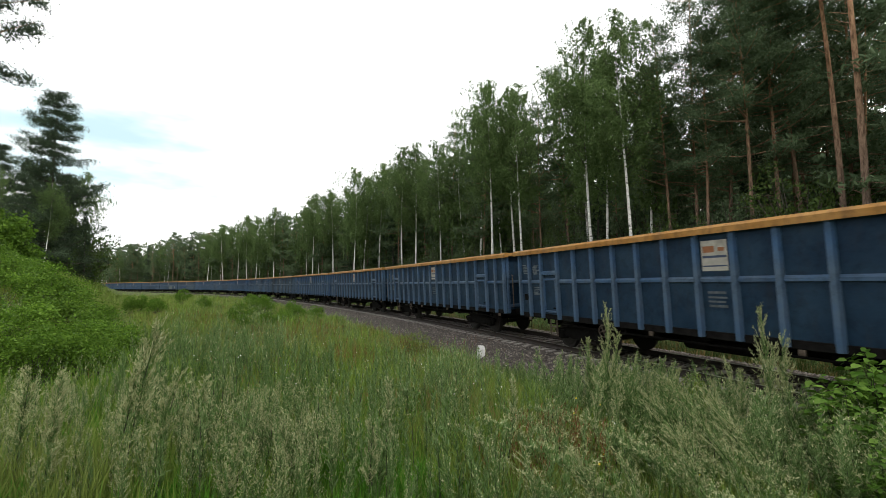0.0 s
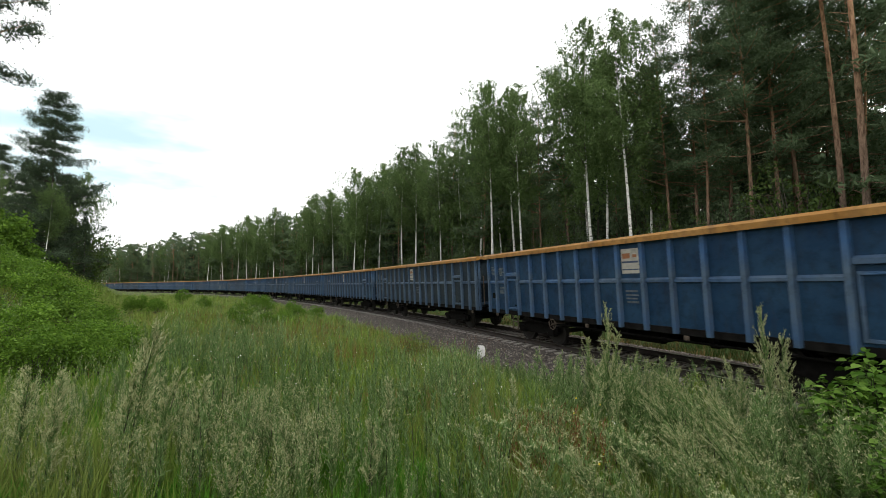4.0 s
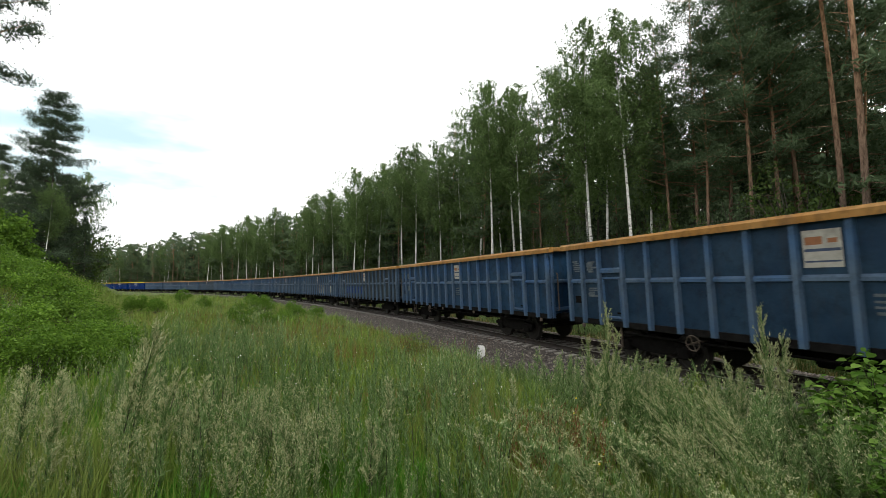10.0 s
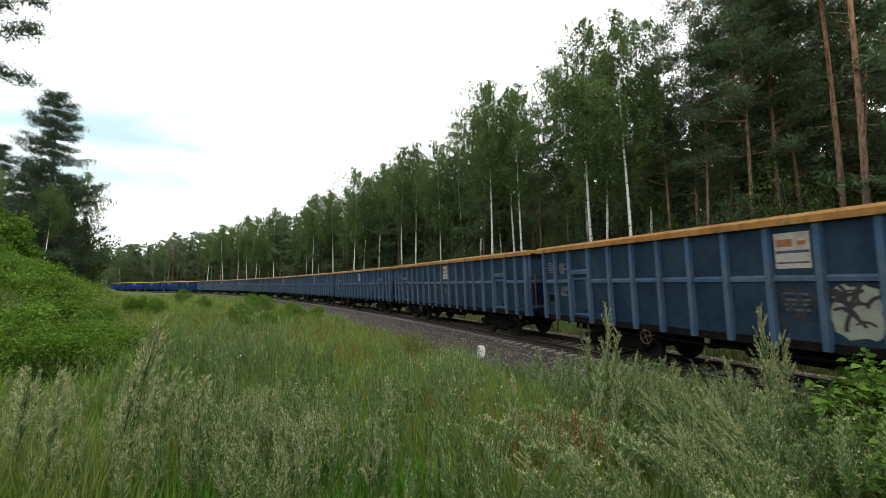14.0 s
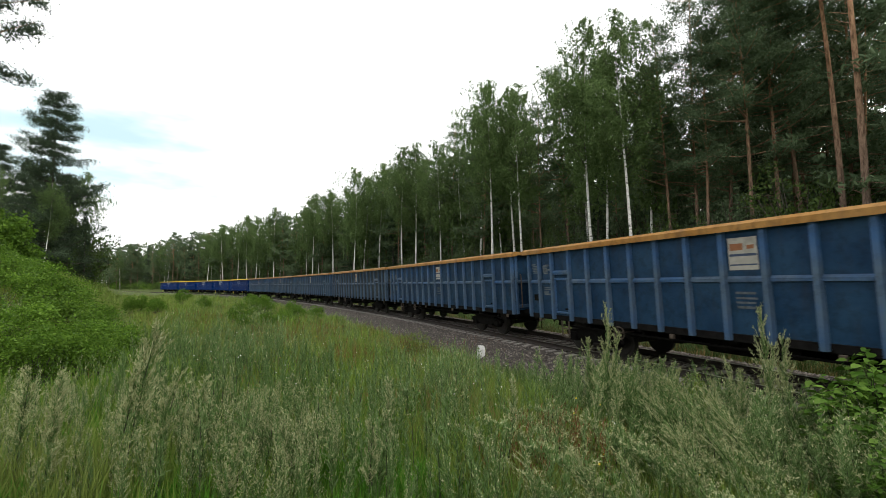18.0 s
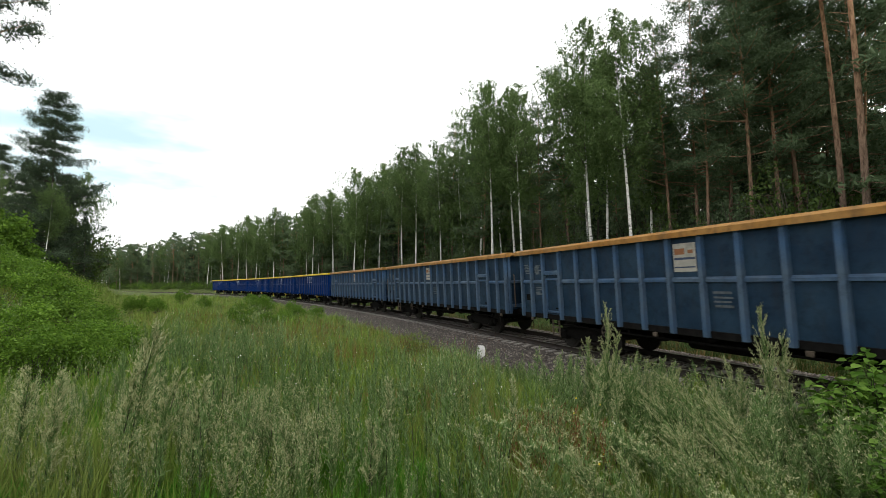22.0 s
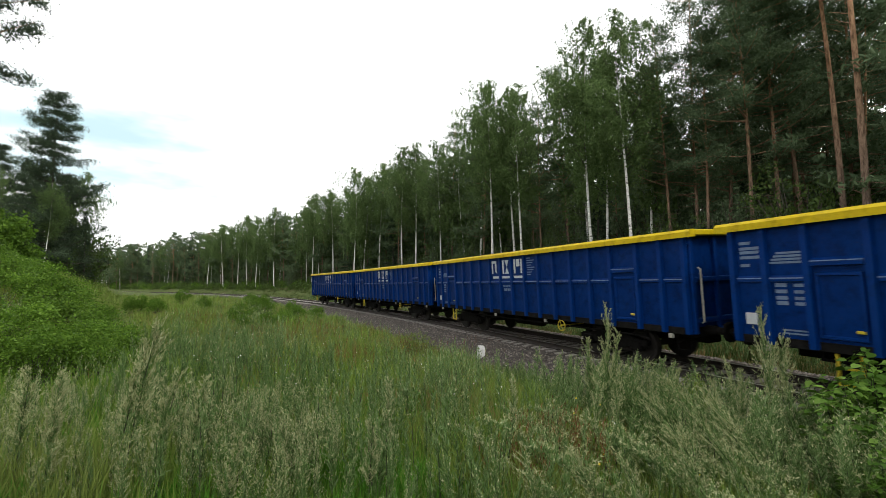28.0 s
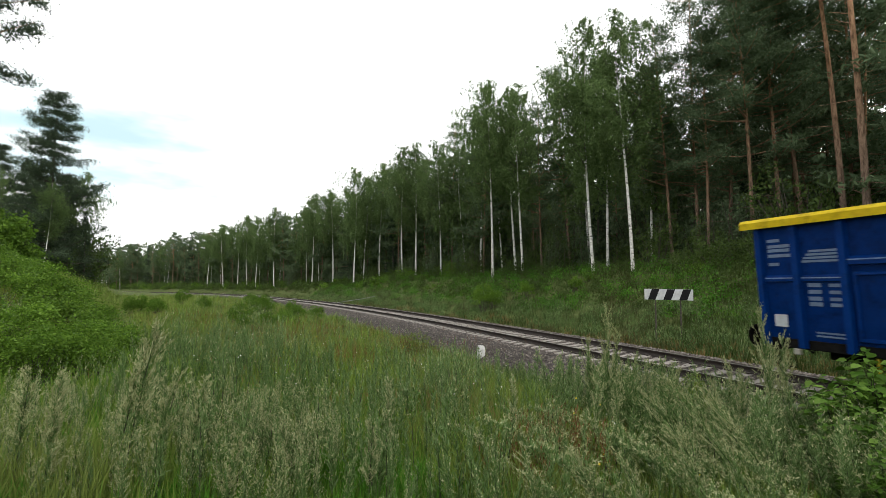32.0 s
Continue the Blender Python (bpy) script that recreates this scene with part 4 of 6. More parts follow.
def build_train():
    kinds = {}
    for key, rim in (("n", "rim_yel"), ("a", "rim_tan"), ("b", "rim_tan"), ("c", "rim_tan")):
        w = build_wagon(key, rim)
        (mark_new if key == "n" else mark_old)(w)
        kinds[key] = w
    order = ["n"] * N_FRESH + list("caabcccaabcacabcaaab")
    labels = {"n": "clean bright blue open freight wagon with a yellow rim", "a": "faded blue open freight wagon with a worn tan rim",
              "b": "dirty grey-blue open freight wagon with a worn tan rim", "c": "weathered mid-blue open freight wagon with a tan rim"}
    used = set()
    for i in range(N_WAGONS):
        k = order[i]
        m = wagon_pose(train_s(0.0) - WAGON_PITCH * i - RIM_HALF)
        w = kinds[k] if k not in used else copy_thing(kinds[k], m)
        used.add(k)
        if i == 13:
            graffiti(w)
        if i == 14:
            paint_patches(w)
        w.matrix_basis = m
        tagged(w, labels[k], "freight wagon", group="wagons of the train")
        WAGONS.append(w)
    for i in (6, 7, 16, 17, 18, 19):
        # these carry their plate one panel further back
        for o in WAGONS[i].children:
            if o.name.split(".")[0] in ("plate", "plate_mark", "plate_text"):
                o.matrix_basis = o.matrix_basis @ pose(-0.8333, 0, 0)


def motions():
    for i, w in enumerate(WAGONS):
        rows = []
        for q in range(0, 33):
            rows.append((float(q), wagon_pose(train_s(q) - WAGON_PITCH * i - RIM_HALF)))
        walk(w, rows)
        # wheels roll while their wagon passes the near stretch
        near = [q * 0.0667 for q in range(481) if -16 < train_s(q * 0.0667) - WAGON_PITCH * i - RIM_HALF < 38]
        if not near:
            continue
        for axle in [o for o in w.children if o.name.startswith("axle")]:
            at = axle.matrix_basis.translation.copy()
            s0 = train_s(near[0])
            times = ([0.0] if near[0] > 0.03 else []) + near + ([32.0] if near[-1] < 31.97 else [])
            rows = []
            for t in times:
                tt = min(max(t, near[0]), near[-1])
                rows.append((t, Matrix.Translation(at) @ Matrix.Rotation((s0 - train_s(tt)) / 0.46, 4, "Y")))
            walk(axle, rows)


build_train()
# ---- trees and shrubs
def leaves(cent, length, width, rng, down=0.0, flat=0.0):
    """One rhombic leaf, or spray of leaves, at each place."""
    n = len(cent)
    u = rng.normal(size=(n, 3))
    u[:, 2] = u[:, 2] * (1 - flat) - down
    u /= np.linalg.norm(u, axis=1, keepdims=True)
    w = np.cross(u, rng.normal(size=(n, 3)))
    w /= np.linalg.norm(w, axis=1, keepdims=True) + 1e-9
    k = rng.uniform(0.6, 1.3, (n, 1))
    u, w = u * length * k / 2, w * width * k / 2
    v = np.stack([cent - u, cent + w - u * 0.1, cent + u, cent - w - u * 0.1], 1).reshape(-1, 3)
    f = np.arange(4 * n).reshape(-1, 4)
    return v, f


def limb(g, a, b, r, sag=0.0, n=4, mat=0):
    a, b = Vector(a), Vector(b)
    mid = (a + b) / 2 + Vector((0, 0, sag))
    g.tube([a, mid, b], [r, r * 0.65, r * 0.2], n, cap=False, mat=mat)


TREE_H = 20.0


def birch_model(seed, count, size, wide=1.0, bare=0.36):
    """A birch: steep thin limbs, from which the leaves hang in strings."""
    rng = np.random.default_rng(seed)
    g = Geo()
    ph = rng.uniform(0, 6.28, 2)
    amp = rng.uniform(0.2, 0.6)

    def axis(z):
        return np.array([amp * math.sin(z * 0.16 + ph[0]), amp * math.sin(z * 0.13 + ph[1]), z])

    zs = np.linspace(-0.6, 19.4, 15)
    o = axis(0) * (1, 1, 0)
    g.tube([axis(z) - o for z in zs], [0.125 * (1 - z / 20.5) ** 1.1 + 0.008 + (0.04 if z < 0.3 else 0) for z in zs], 8, cap=False)
    cents = []
    nb, per = 38, 12
    for i in range(nb):
        f = (i + rng.random()) / nb
        z = 20 * (bare + (0.965 - bare) * f)
        reach = wide * (2.45 * math.sin(math.pi * min(0.965, f * 0.9 + 0.16)) ** 0.75 + 0.15) * rng.uniform(0.55, 1.2)
        a = rng.uniform(0, 6.28)
        p0 = axis(z) - o
        p1 = p0 + np.array([math.cos(a) * reach, math.sin(a) * reach, reach * rng.uniform(0.5, 1.1)])
        limb(g, p0, p1, 0.032 * (1.2 - f) + 0.006, 0.1 * reach, 3, 1)
        m = max(4, int(count / per / nb * (0.4 + reach / 2.3) * (1.0 if f < 0.7 else 0.72)))
        t = rng.uniform(0.22, 1.06, m)[:, None]
        root = p0 + (p1 - p0) * t + rng.normal(0, 0.2 + 0.1 * reach, (m, 3)) * (1, 1, 0.5)
        root[:, 2] += 0.4 * 0.1 * reach * (t * (1 - t))[:, 0]
        drop = np.minimum(rng.exponential(0.85, m) * (0.35 + reach / 2.6), 2.8) + 0.12
        u = rng.random((m, per))
        on = np.repeat(root[:, None, :], per, 1)
        on[..., 2] -= u * drop[:, None]
        on += rng.normal(0, 0.075, on.shape)
        cents.append(on.reshape(-1, 3))
    c = np.concatenate(cents)
    c[:, 2] = np.maximum(c[:, 2], 1.5)
    v, f = leaves(c, size, size * 0.5, rng, down=0.8)
    return g, v, f


def pine_model(seed, count, size, bare=0.5, wide=1.0, lean=0.3, nb=40, deep=0.2, tuft=0.36, ratio=0.17, thick=0.125, power=0.6, layers=0):
    rng = np.random.default_rng(seed)
    g = Geo()
    ph = rng.uniform(0, 6.28, 2)

    def axis(z):
        return np.array([lean * math.sin(z * 0.1 + ph[0]), lean * math.sin(z * 0.12 + ph[1]), z])

    o = axis(0) * (1, 1, 0)
    zs = np.linspace(-0.6, 19.6, 14)
    g.tube([axis(z) - o for z in zs], [thick * (1 - z / 22) ** 0.8 + (0.05 if z < 0.3 else 0) for z in zs], 9, cap=False)
    cents = []
    # dead stubs on the bare stem
    for i in range(9):
        z, a, r = 20 * rng.uniform(0.4 * bare, bare), rng.uniform(0, 6.28), rng.uniform(0.5, 1.6)
        limb(g, axis(z) - o, axis(z) - o + np.array([math.cos(a) * r, math.sin(a) * r, rng.uniform(-0.3, 0.2)]), 0.025, 0, 3)
    for i in range(nb):
        f = (i + rng.random()) / nb
        if layers:
            f = (math.floor(f * layers) + 0.5 + rng.normal(0, 0.12)) / layers
        f = min(max(f, 0.0), 0.995)
        z = 20 * (bare + (0.985 - bare) * f)
        reach = wide * (2.6 * (1 - f) ** power + 0.35) * rng.uniform(0.42, 1.25)
        a = rng.uniform(0, 6.28)
        p0 = axis(z) - o
        d = np.array([math.cos(a), math.sin(a), rng.uniform(-0.15, 0.6)])
        p1 = p0 + d * reach
        limb(g, p0, p1, 0.055 * (1.2 - f), -0.05 * reach, 3)
        pads = 2 + int(reach * 1.6)
        for k in range(pads):
            t = 0.35 + 0.7 * (k + rng.random()) / pads
            pc = p0 + d * reach * t + rng.normal(0, 0.22, 3) * (1, 1, 0.35)
            m = max(3, int(count / nb / pads * (0.6 + reach / 2.5)))
            cents.append(pc + rng.normal(0, 1, (m, 3)) * (tuft, tuft, deep))
    c = np.concatenate(cents)
    v, f = leaves(c, size, size * ratio, rng, down=-0.3)
    return g, v, f


def spruce_model(seed, count, size):
    rng = np.random.default_rng(seed)
    g = Geo()
    zs = np.linspace(-0.5, 19.6, 10)
    g.tube([(0, 0, z) for z in zs], [0.2 * (1 - z / 20.5) + 0.01 for z in zs], 7, cap=False)
    cents = []
    for z in np.arange(1.0, 19.4, 0.55):
        reach = 3.1 * (1 - z / 20.3) ** 0.75
        for k in range(7):
            a = rng.uniform(0, 6.28)
            r = reach * rng.uniform(0.65, 1.1)
            d = np.array([math.cos(a), math.sin(a), -0.18])
            m = max(4, int(count / 240 * (0.4 + r / 2)))
            t = rng.uniform(0.15, 1.0, m)[:, None]
            on = np.array([0, 0, z]) + d * r * t + rng.normal(0, 1, (m, 3)) * (0.16, 0.16, 0.1)
            on[:, 2] += 0.25 * (t[:, 0] ** 2) * r * 0.5
            cents.append(on)
    v, f = leaves(np.concatenate(cents), size, size * 0.35, rng, down=0.25)
    return g, v, f


def shrub_model(seed, count, size, stems=9, tall=2.0, wide=1.3, down=0.0, ratio=0.6):
    """A many-stemmed bush, about tall metres high."""
    rng = np.random.default_rng(seed)
    g = Geo()
    cents = []
    for i in range(stems):
        a, r = rng.uniform(0, 6.28), wide * math.sqrt(rng.random())
        h = tall * rng.uniform(0.6, 1.0) * (1 - 0.35 * (r / wide) ** 2)
        base = np.array([math.cos(a) * r * 0.25, math.sin(a) * r * 0.25, -0.1])
        tip = np.array([math.cos(a) * r, math.sin(a) * r, h])
        limb(g, base, tip, 0.02 * tall / 2, 0.1, 3)
        m = count // stems
        # leaves sit in bunches on side twigs
        twigs = 14
        tt = rng.uniform(0.15, 1.0, twigs)[:, None]
        bunch = base + (tip - base) * tt + rng.normal(0, 1, (twigs, 3)) * (0.24 * wide) * (1.2 - 0.75 * tt) * (1, 1, 0.75)
        pick = rng.integers(0, twigs, m)
        cents.append(bunch[pick] + rng.normal(0, 1, (m, 3)) * 0.085 * wide * (1, 1, 0.8))
    c = np.concatenate(cents)
    c[:, 2] = np.abs(c[:, 2]) + 0.02
    v, f = leaves(c, size, size * ratio, rng, down=down)
    return g, v, f


def lobed_shrub(seed, count, size, lobes=24, tall=2.0, wide=1.3, ratio=0.6):
    """A dense bush: leafy lobes over a dome, open and shaded below."""
    rng = np.random.default_rng(seed)
    g = Geo()
    cents = []
    for i in range(lobes):
        a, q = rng.uniform(0, 6.28), math.sqrt((i + rng.random()) / lobes)
        r = wide * 0.86 * q
        h = tall * (0.30 + 0.5 * math.sqrt(max(0.0, 1 - q * q))) * rng.uniform(0.55, 1.4)
        c = np.array([math.cos(a) * r, math.sin(a) * r, h])
        limb(g, (c[0] * 0.2, c[1] * 0.2, -0.1), c, 0.016 * tall / 2, 0.08, 3)
        rad = wide * rng.uniform(0.12, 0.30)
        m = int(count / lobes * (rad / (0.25 * wide)) ** 2)
        u = rng.normal(0, 1, (m, 3))
        u /= np.linalg.norm(u, axis=1, keepdims=True)
        low = u[:, 2] < -0.35
        u[low, 2] *= -1
        # shoots break the lobe's outline
        shoot = 1 + 1.3 * (rng.random(m) ** 5)
        cents.append(c + u * rad * (rng.uniform(0.72, 1.04, m) * shoot)[:, None] * (1, 1, 0.85))
    c = np.concatenate(cents)
    c[:, 2] = np.abs(c[:, 2]) + 0.03
    v, f = leaves(c, size, size * ratio, rng)
    return g, v, f


def broad_bush(seed, count, size, stems=12, tall=2.0, wide=1.0):
    """A bush with broad folded leaves that spread from arching stems."""
    rng = np.random.default_rng(seed)
    g = Geo()
    cents, ways = [], []
    for i in range(stems):
        a, r = rng.uniform(0, 6.28), wide * rng.uniform(0.25, 1.0)
        h = tall * rng.uniform(0.55, 1.0) * (1 - 0.3 * (r / wide) ** 2)
        base, tip = np.array([math.cos(a) * 0.12, math.sin(a) * 0.12, -0.1]), np.array([math.cos(a) * r, math.sin(a) * r, h])
        limb(g, base, tip, 0.014, 0.16, 4)
        m = count // stems
        t = rng.uniform(0.12, 1.04, (m, 1))
        side = rng.normal(0, 1, (m, 3)) * (1, 1, 0.35)
        side /= np.linalg.norm(side, axis=1, keepdims=True)
        c = base + (tip - base) * t + side * rng.uniform(0.05, 0.3, (m, 1)) * (1.15 - 0.5 * t)
        c[:, 2] += 0.64 * (t * (1 - t))[:, 0]
        cents.append(c)
        ways.append(side * (1, 1, 0.4) + rng.normal(0, 0.25, (m, 3)) - (0, 0, 0.25))
    c, u = np.concatenate(cents), np.concatenate(ways)
    c[:, 2] = np.abs(c[:, 2]) + 0.03
    n = len(c)
    u /= np.linalg.norm(u, axis=1, keepdims=True)
    w = np.cross(u, np.array([0, 0, 1.0]) + rng.normal(0, 0.35, (n, 3)))
    w /= np.linalg.norm(w, axis=1, keepdims=True)
    up = np.cross(w, u)
    k = size * rng.uniform(0.55, 1.2, (n, 1))
    v = []
    for along, across, fold in ((0, 0, 0), (0.28, 0.36, 0.10), (0.62, 0.33, 0.09), (1.0, 0, -0.08), (0.62, -0.33, 0.09), (0.28, -0.36, 0.10)):
        v.append(c + (u * along + w * across + up * fold) * k)
    v = np.stack(v, 1).reshape(-1, 3)
    q = np.arange(n)[:, None] * 6
    f = np.concatenate([q + (0, 1, 2, 3), q + (0, 3, 4, 5)])
    return g, v, f


def plant(name, model, bark, leaf, trunk="trunk", crown="crown"):
    """A tree out of a trunk and a crown under one empty, kept as a pattern to copy."""
    g, v, f = model
    t = new(name)
    part(trunk, g, [M[bark], M["dark_bark"]] if any(g.m) else [M[bark]], t, smooth=True)
    part(crown, fast_mesh(crown, v, f, M[leaf]), None, t)
    return t


PATTERNS = {}
USED = set()


def set_plant(key, x, y, scale, label, category, group="", turn=None, stretch=1.0, z=None):
    """Places the pattern, or a copy of it, with its foot on the ground."""
    z = float(ground_z(np.array([x]), np.array([y]))[0]) if z is None else z
    turn = random.uniform(0, 360) if turn is None else turn
    t = PATTERNS[key]
    if key in USED:
        t = copy_thing(t, Matrix.Identity(4))
    USED.add(key)
    t.matrix_basis = pose(x, y, z, random.uniform(-1.5, 1.5), random.uniform(-1.5, 1.5), turn) @ Matrix.Diagonal((scale * stretch, scale * stretch, scale, 1))
    return tagged(t, label, category, group)


for i in range(4):
    PATTERNS["birch%d" % i] = plant("birch_tree", birch_model(20 + i, 15500, 0.20, (1.3, 1.15, 1.45, 1.25)[i], (0.36, 0.40, 0.30, 0.40)[i]), "birch_bark", "birch_leaf")
    PATTERNS["pine%d" % i] = plant("pine_tree", pine_model(40 + i, 12500, 0.24, (0.3, 0.38, 0.24, 0.42)[i], (1.15, 1.1, 1.35, 1.15)[i], 0.35, 58, 0.15, 0.3, 0.24), "pine_bark", "pine_leaf")
for i in range(3):
    PATTERNS["lowbirch%d" % i] = plant("birch_tree", birch_model(60 + i, 2600, 0.44, 1.6, 0.22), "birch_bark", "birch_leaf")
    PATTERNS["lowpine%d" % i] = plant("pine_tree", pine_model(70 + i, 2600, 0.62, (0.22, 0.3, 0.18)[i], 1.4, 0.3, 44, 0.2, 0.36, 0.24), "pine_bark", "pine_leaf")
PATTERNS["tallpine0"] = plant("pine_tree", pine_model(48, 12500, 0.22, 0.62, 1.15, 0.25, 44, 0.15, 0.3, 0.24, 0.14), "pine_bark", "pine_leaf")
PATTERNS["nearpine0"] = plant("pine_tree", pine_model(43, 52000, 0.13, 0.45, 1.2, 0.3, 56, 0.17, 0.22, 0.36), "pine_bark", "dark_needle")
PATTERNS["bushpine0"] = plant("pine_tree", pine_model(46, 44000, 0.19, 0.05, 1.58, 0.2, 170, 0.16, 0.27, 0.38, 0.16, 0.66, 20), "dark_bark", "dark_needle")
PATTERNS["spruce0"] = plant("spruce_tree", spruce_model(80, 4500, 0.42), "dark_bark", "dark_needle")
PATTERNS["young0"] = plant("young_tree", shrub_model(81, 2600, 0.066, 16, 2.0, 0.75), "dark_bark", "pine_leaf", "trunk", "crown")
PATTERNS["young1"] = plant("young_tree", shrub_model(82, 2600, 0.066, 16, 2.0, 0.85), "dark_bark", "dark_leaf", "trunk", "crown")
PATTERNS["shrub0"] = plant("green_shrub", lobed_shrub(90, 9000, 0.088, 30, 2.0, 1.3), "dark_bark", "shrub_leaf", "stem", "foliage")
PATTERNS["shrub1"] = plant("green_shrub", lobed_shrub(91, 11500, 0.088, 40, 2.0, 1.6), "dark_bark", "shrub_leaf", "stem", "foliage")
PATTERNS["broad0"] = plant("broadleaf_bush", broad_bush(94, 620, 0.135, 16, 2.0, 0.95), "stalk", "broad_leaf", "stem", "foliage")
PATTERNS["slim0"] = plant("slim_shrub", shrub_model(96, 2600, 0.042, 12, 2.0, 0.6, 0.1, 0.6), "stalk", "lime_leaf", "stem", "foliage")
PATTERNS["leafy0"] = plant("leafy_tree", lobed_shrub(97, 9000, 0.10, 40, 2.0, 0.9), "dark_bark", "shrub_leaf", "trunk", "crown")
PATTERNS["under0"] = plant("undergrowth_shrub", shrub_model(92, 1300, 0.125, 10, 2.0, 1.3), "dark_bark", "dark_leaf", "stem", "foliage")
PATTERNS["under2"] = plant("undergrowth_shrub", shrub_model(95, 1400, 0.115, 12, 2.0, 1.7), "dark_bark", "shrub_leaf", "stem", "foliage")
PATTERNS["under1"] = plant("undergrowth_shrub", shrub_model(93, 1300, 0.12, 12, 2.0, 1.7), "dark_bark", "dark_leaf", "stem", "foliage")
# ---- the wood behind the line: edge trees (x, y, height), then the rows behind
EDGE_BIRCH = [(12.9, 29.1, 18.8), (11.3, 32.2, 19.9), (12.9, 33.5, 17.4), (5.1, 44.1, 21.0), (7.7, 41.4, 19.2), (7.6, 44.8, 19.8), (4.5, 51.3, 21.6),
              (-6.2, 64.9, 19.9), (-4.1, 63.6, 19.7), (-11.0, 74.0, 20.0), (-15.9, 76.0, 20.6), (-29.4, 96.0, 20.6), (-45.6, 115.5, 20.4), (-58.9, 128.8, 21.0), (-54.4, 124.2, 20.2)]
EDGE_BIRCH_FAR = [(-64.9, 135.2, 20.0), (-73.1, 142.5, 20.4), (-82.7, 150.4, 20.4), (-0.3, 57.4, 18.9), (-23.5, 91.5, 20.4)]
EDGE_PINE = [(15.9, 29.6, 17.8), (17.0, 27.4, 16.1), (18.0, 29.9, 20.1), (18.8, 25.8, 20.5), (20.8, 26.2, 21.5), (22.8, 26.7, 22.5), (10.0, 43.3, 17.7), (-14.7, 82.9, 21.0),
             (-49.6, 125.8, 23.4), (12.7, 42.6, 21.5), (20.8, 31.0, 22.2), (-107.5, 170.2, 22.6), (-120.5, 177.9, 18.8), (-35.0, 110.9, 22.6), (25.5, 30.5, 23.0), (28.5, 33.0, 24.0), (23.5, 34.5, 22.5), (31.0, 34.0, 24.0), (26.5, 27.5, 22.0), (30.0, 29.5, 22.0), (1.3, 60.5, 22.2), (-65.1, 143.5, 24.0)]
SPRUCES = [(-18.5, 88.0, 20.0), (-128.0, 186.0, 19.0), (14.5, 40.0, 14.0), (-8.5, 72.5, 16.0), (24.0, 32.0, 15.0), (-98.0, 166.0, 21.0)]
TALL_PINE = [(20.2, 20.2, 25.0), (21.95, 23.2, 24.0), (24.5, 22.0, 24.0)]


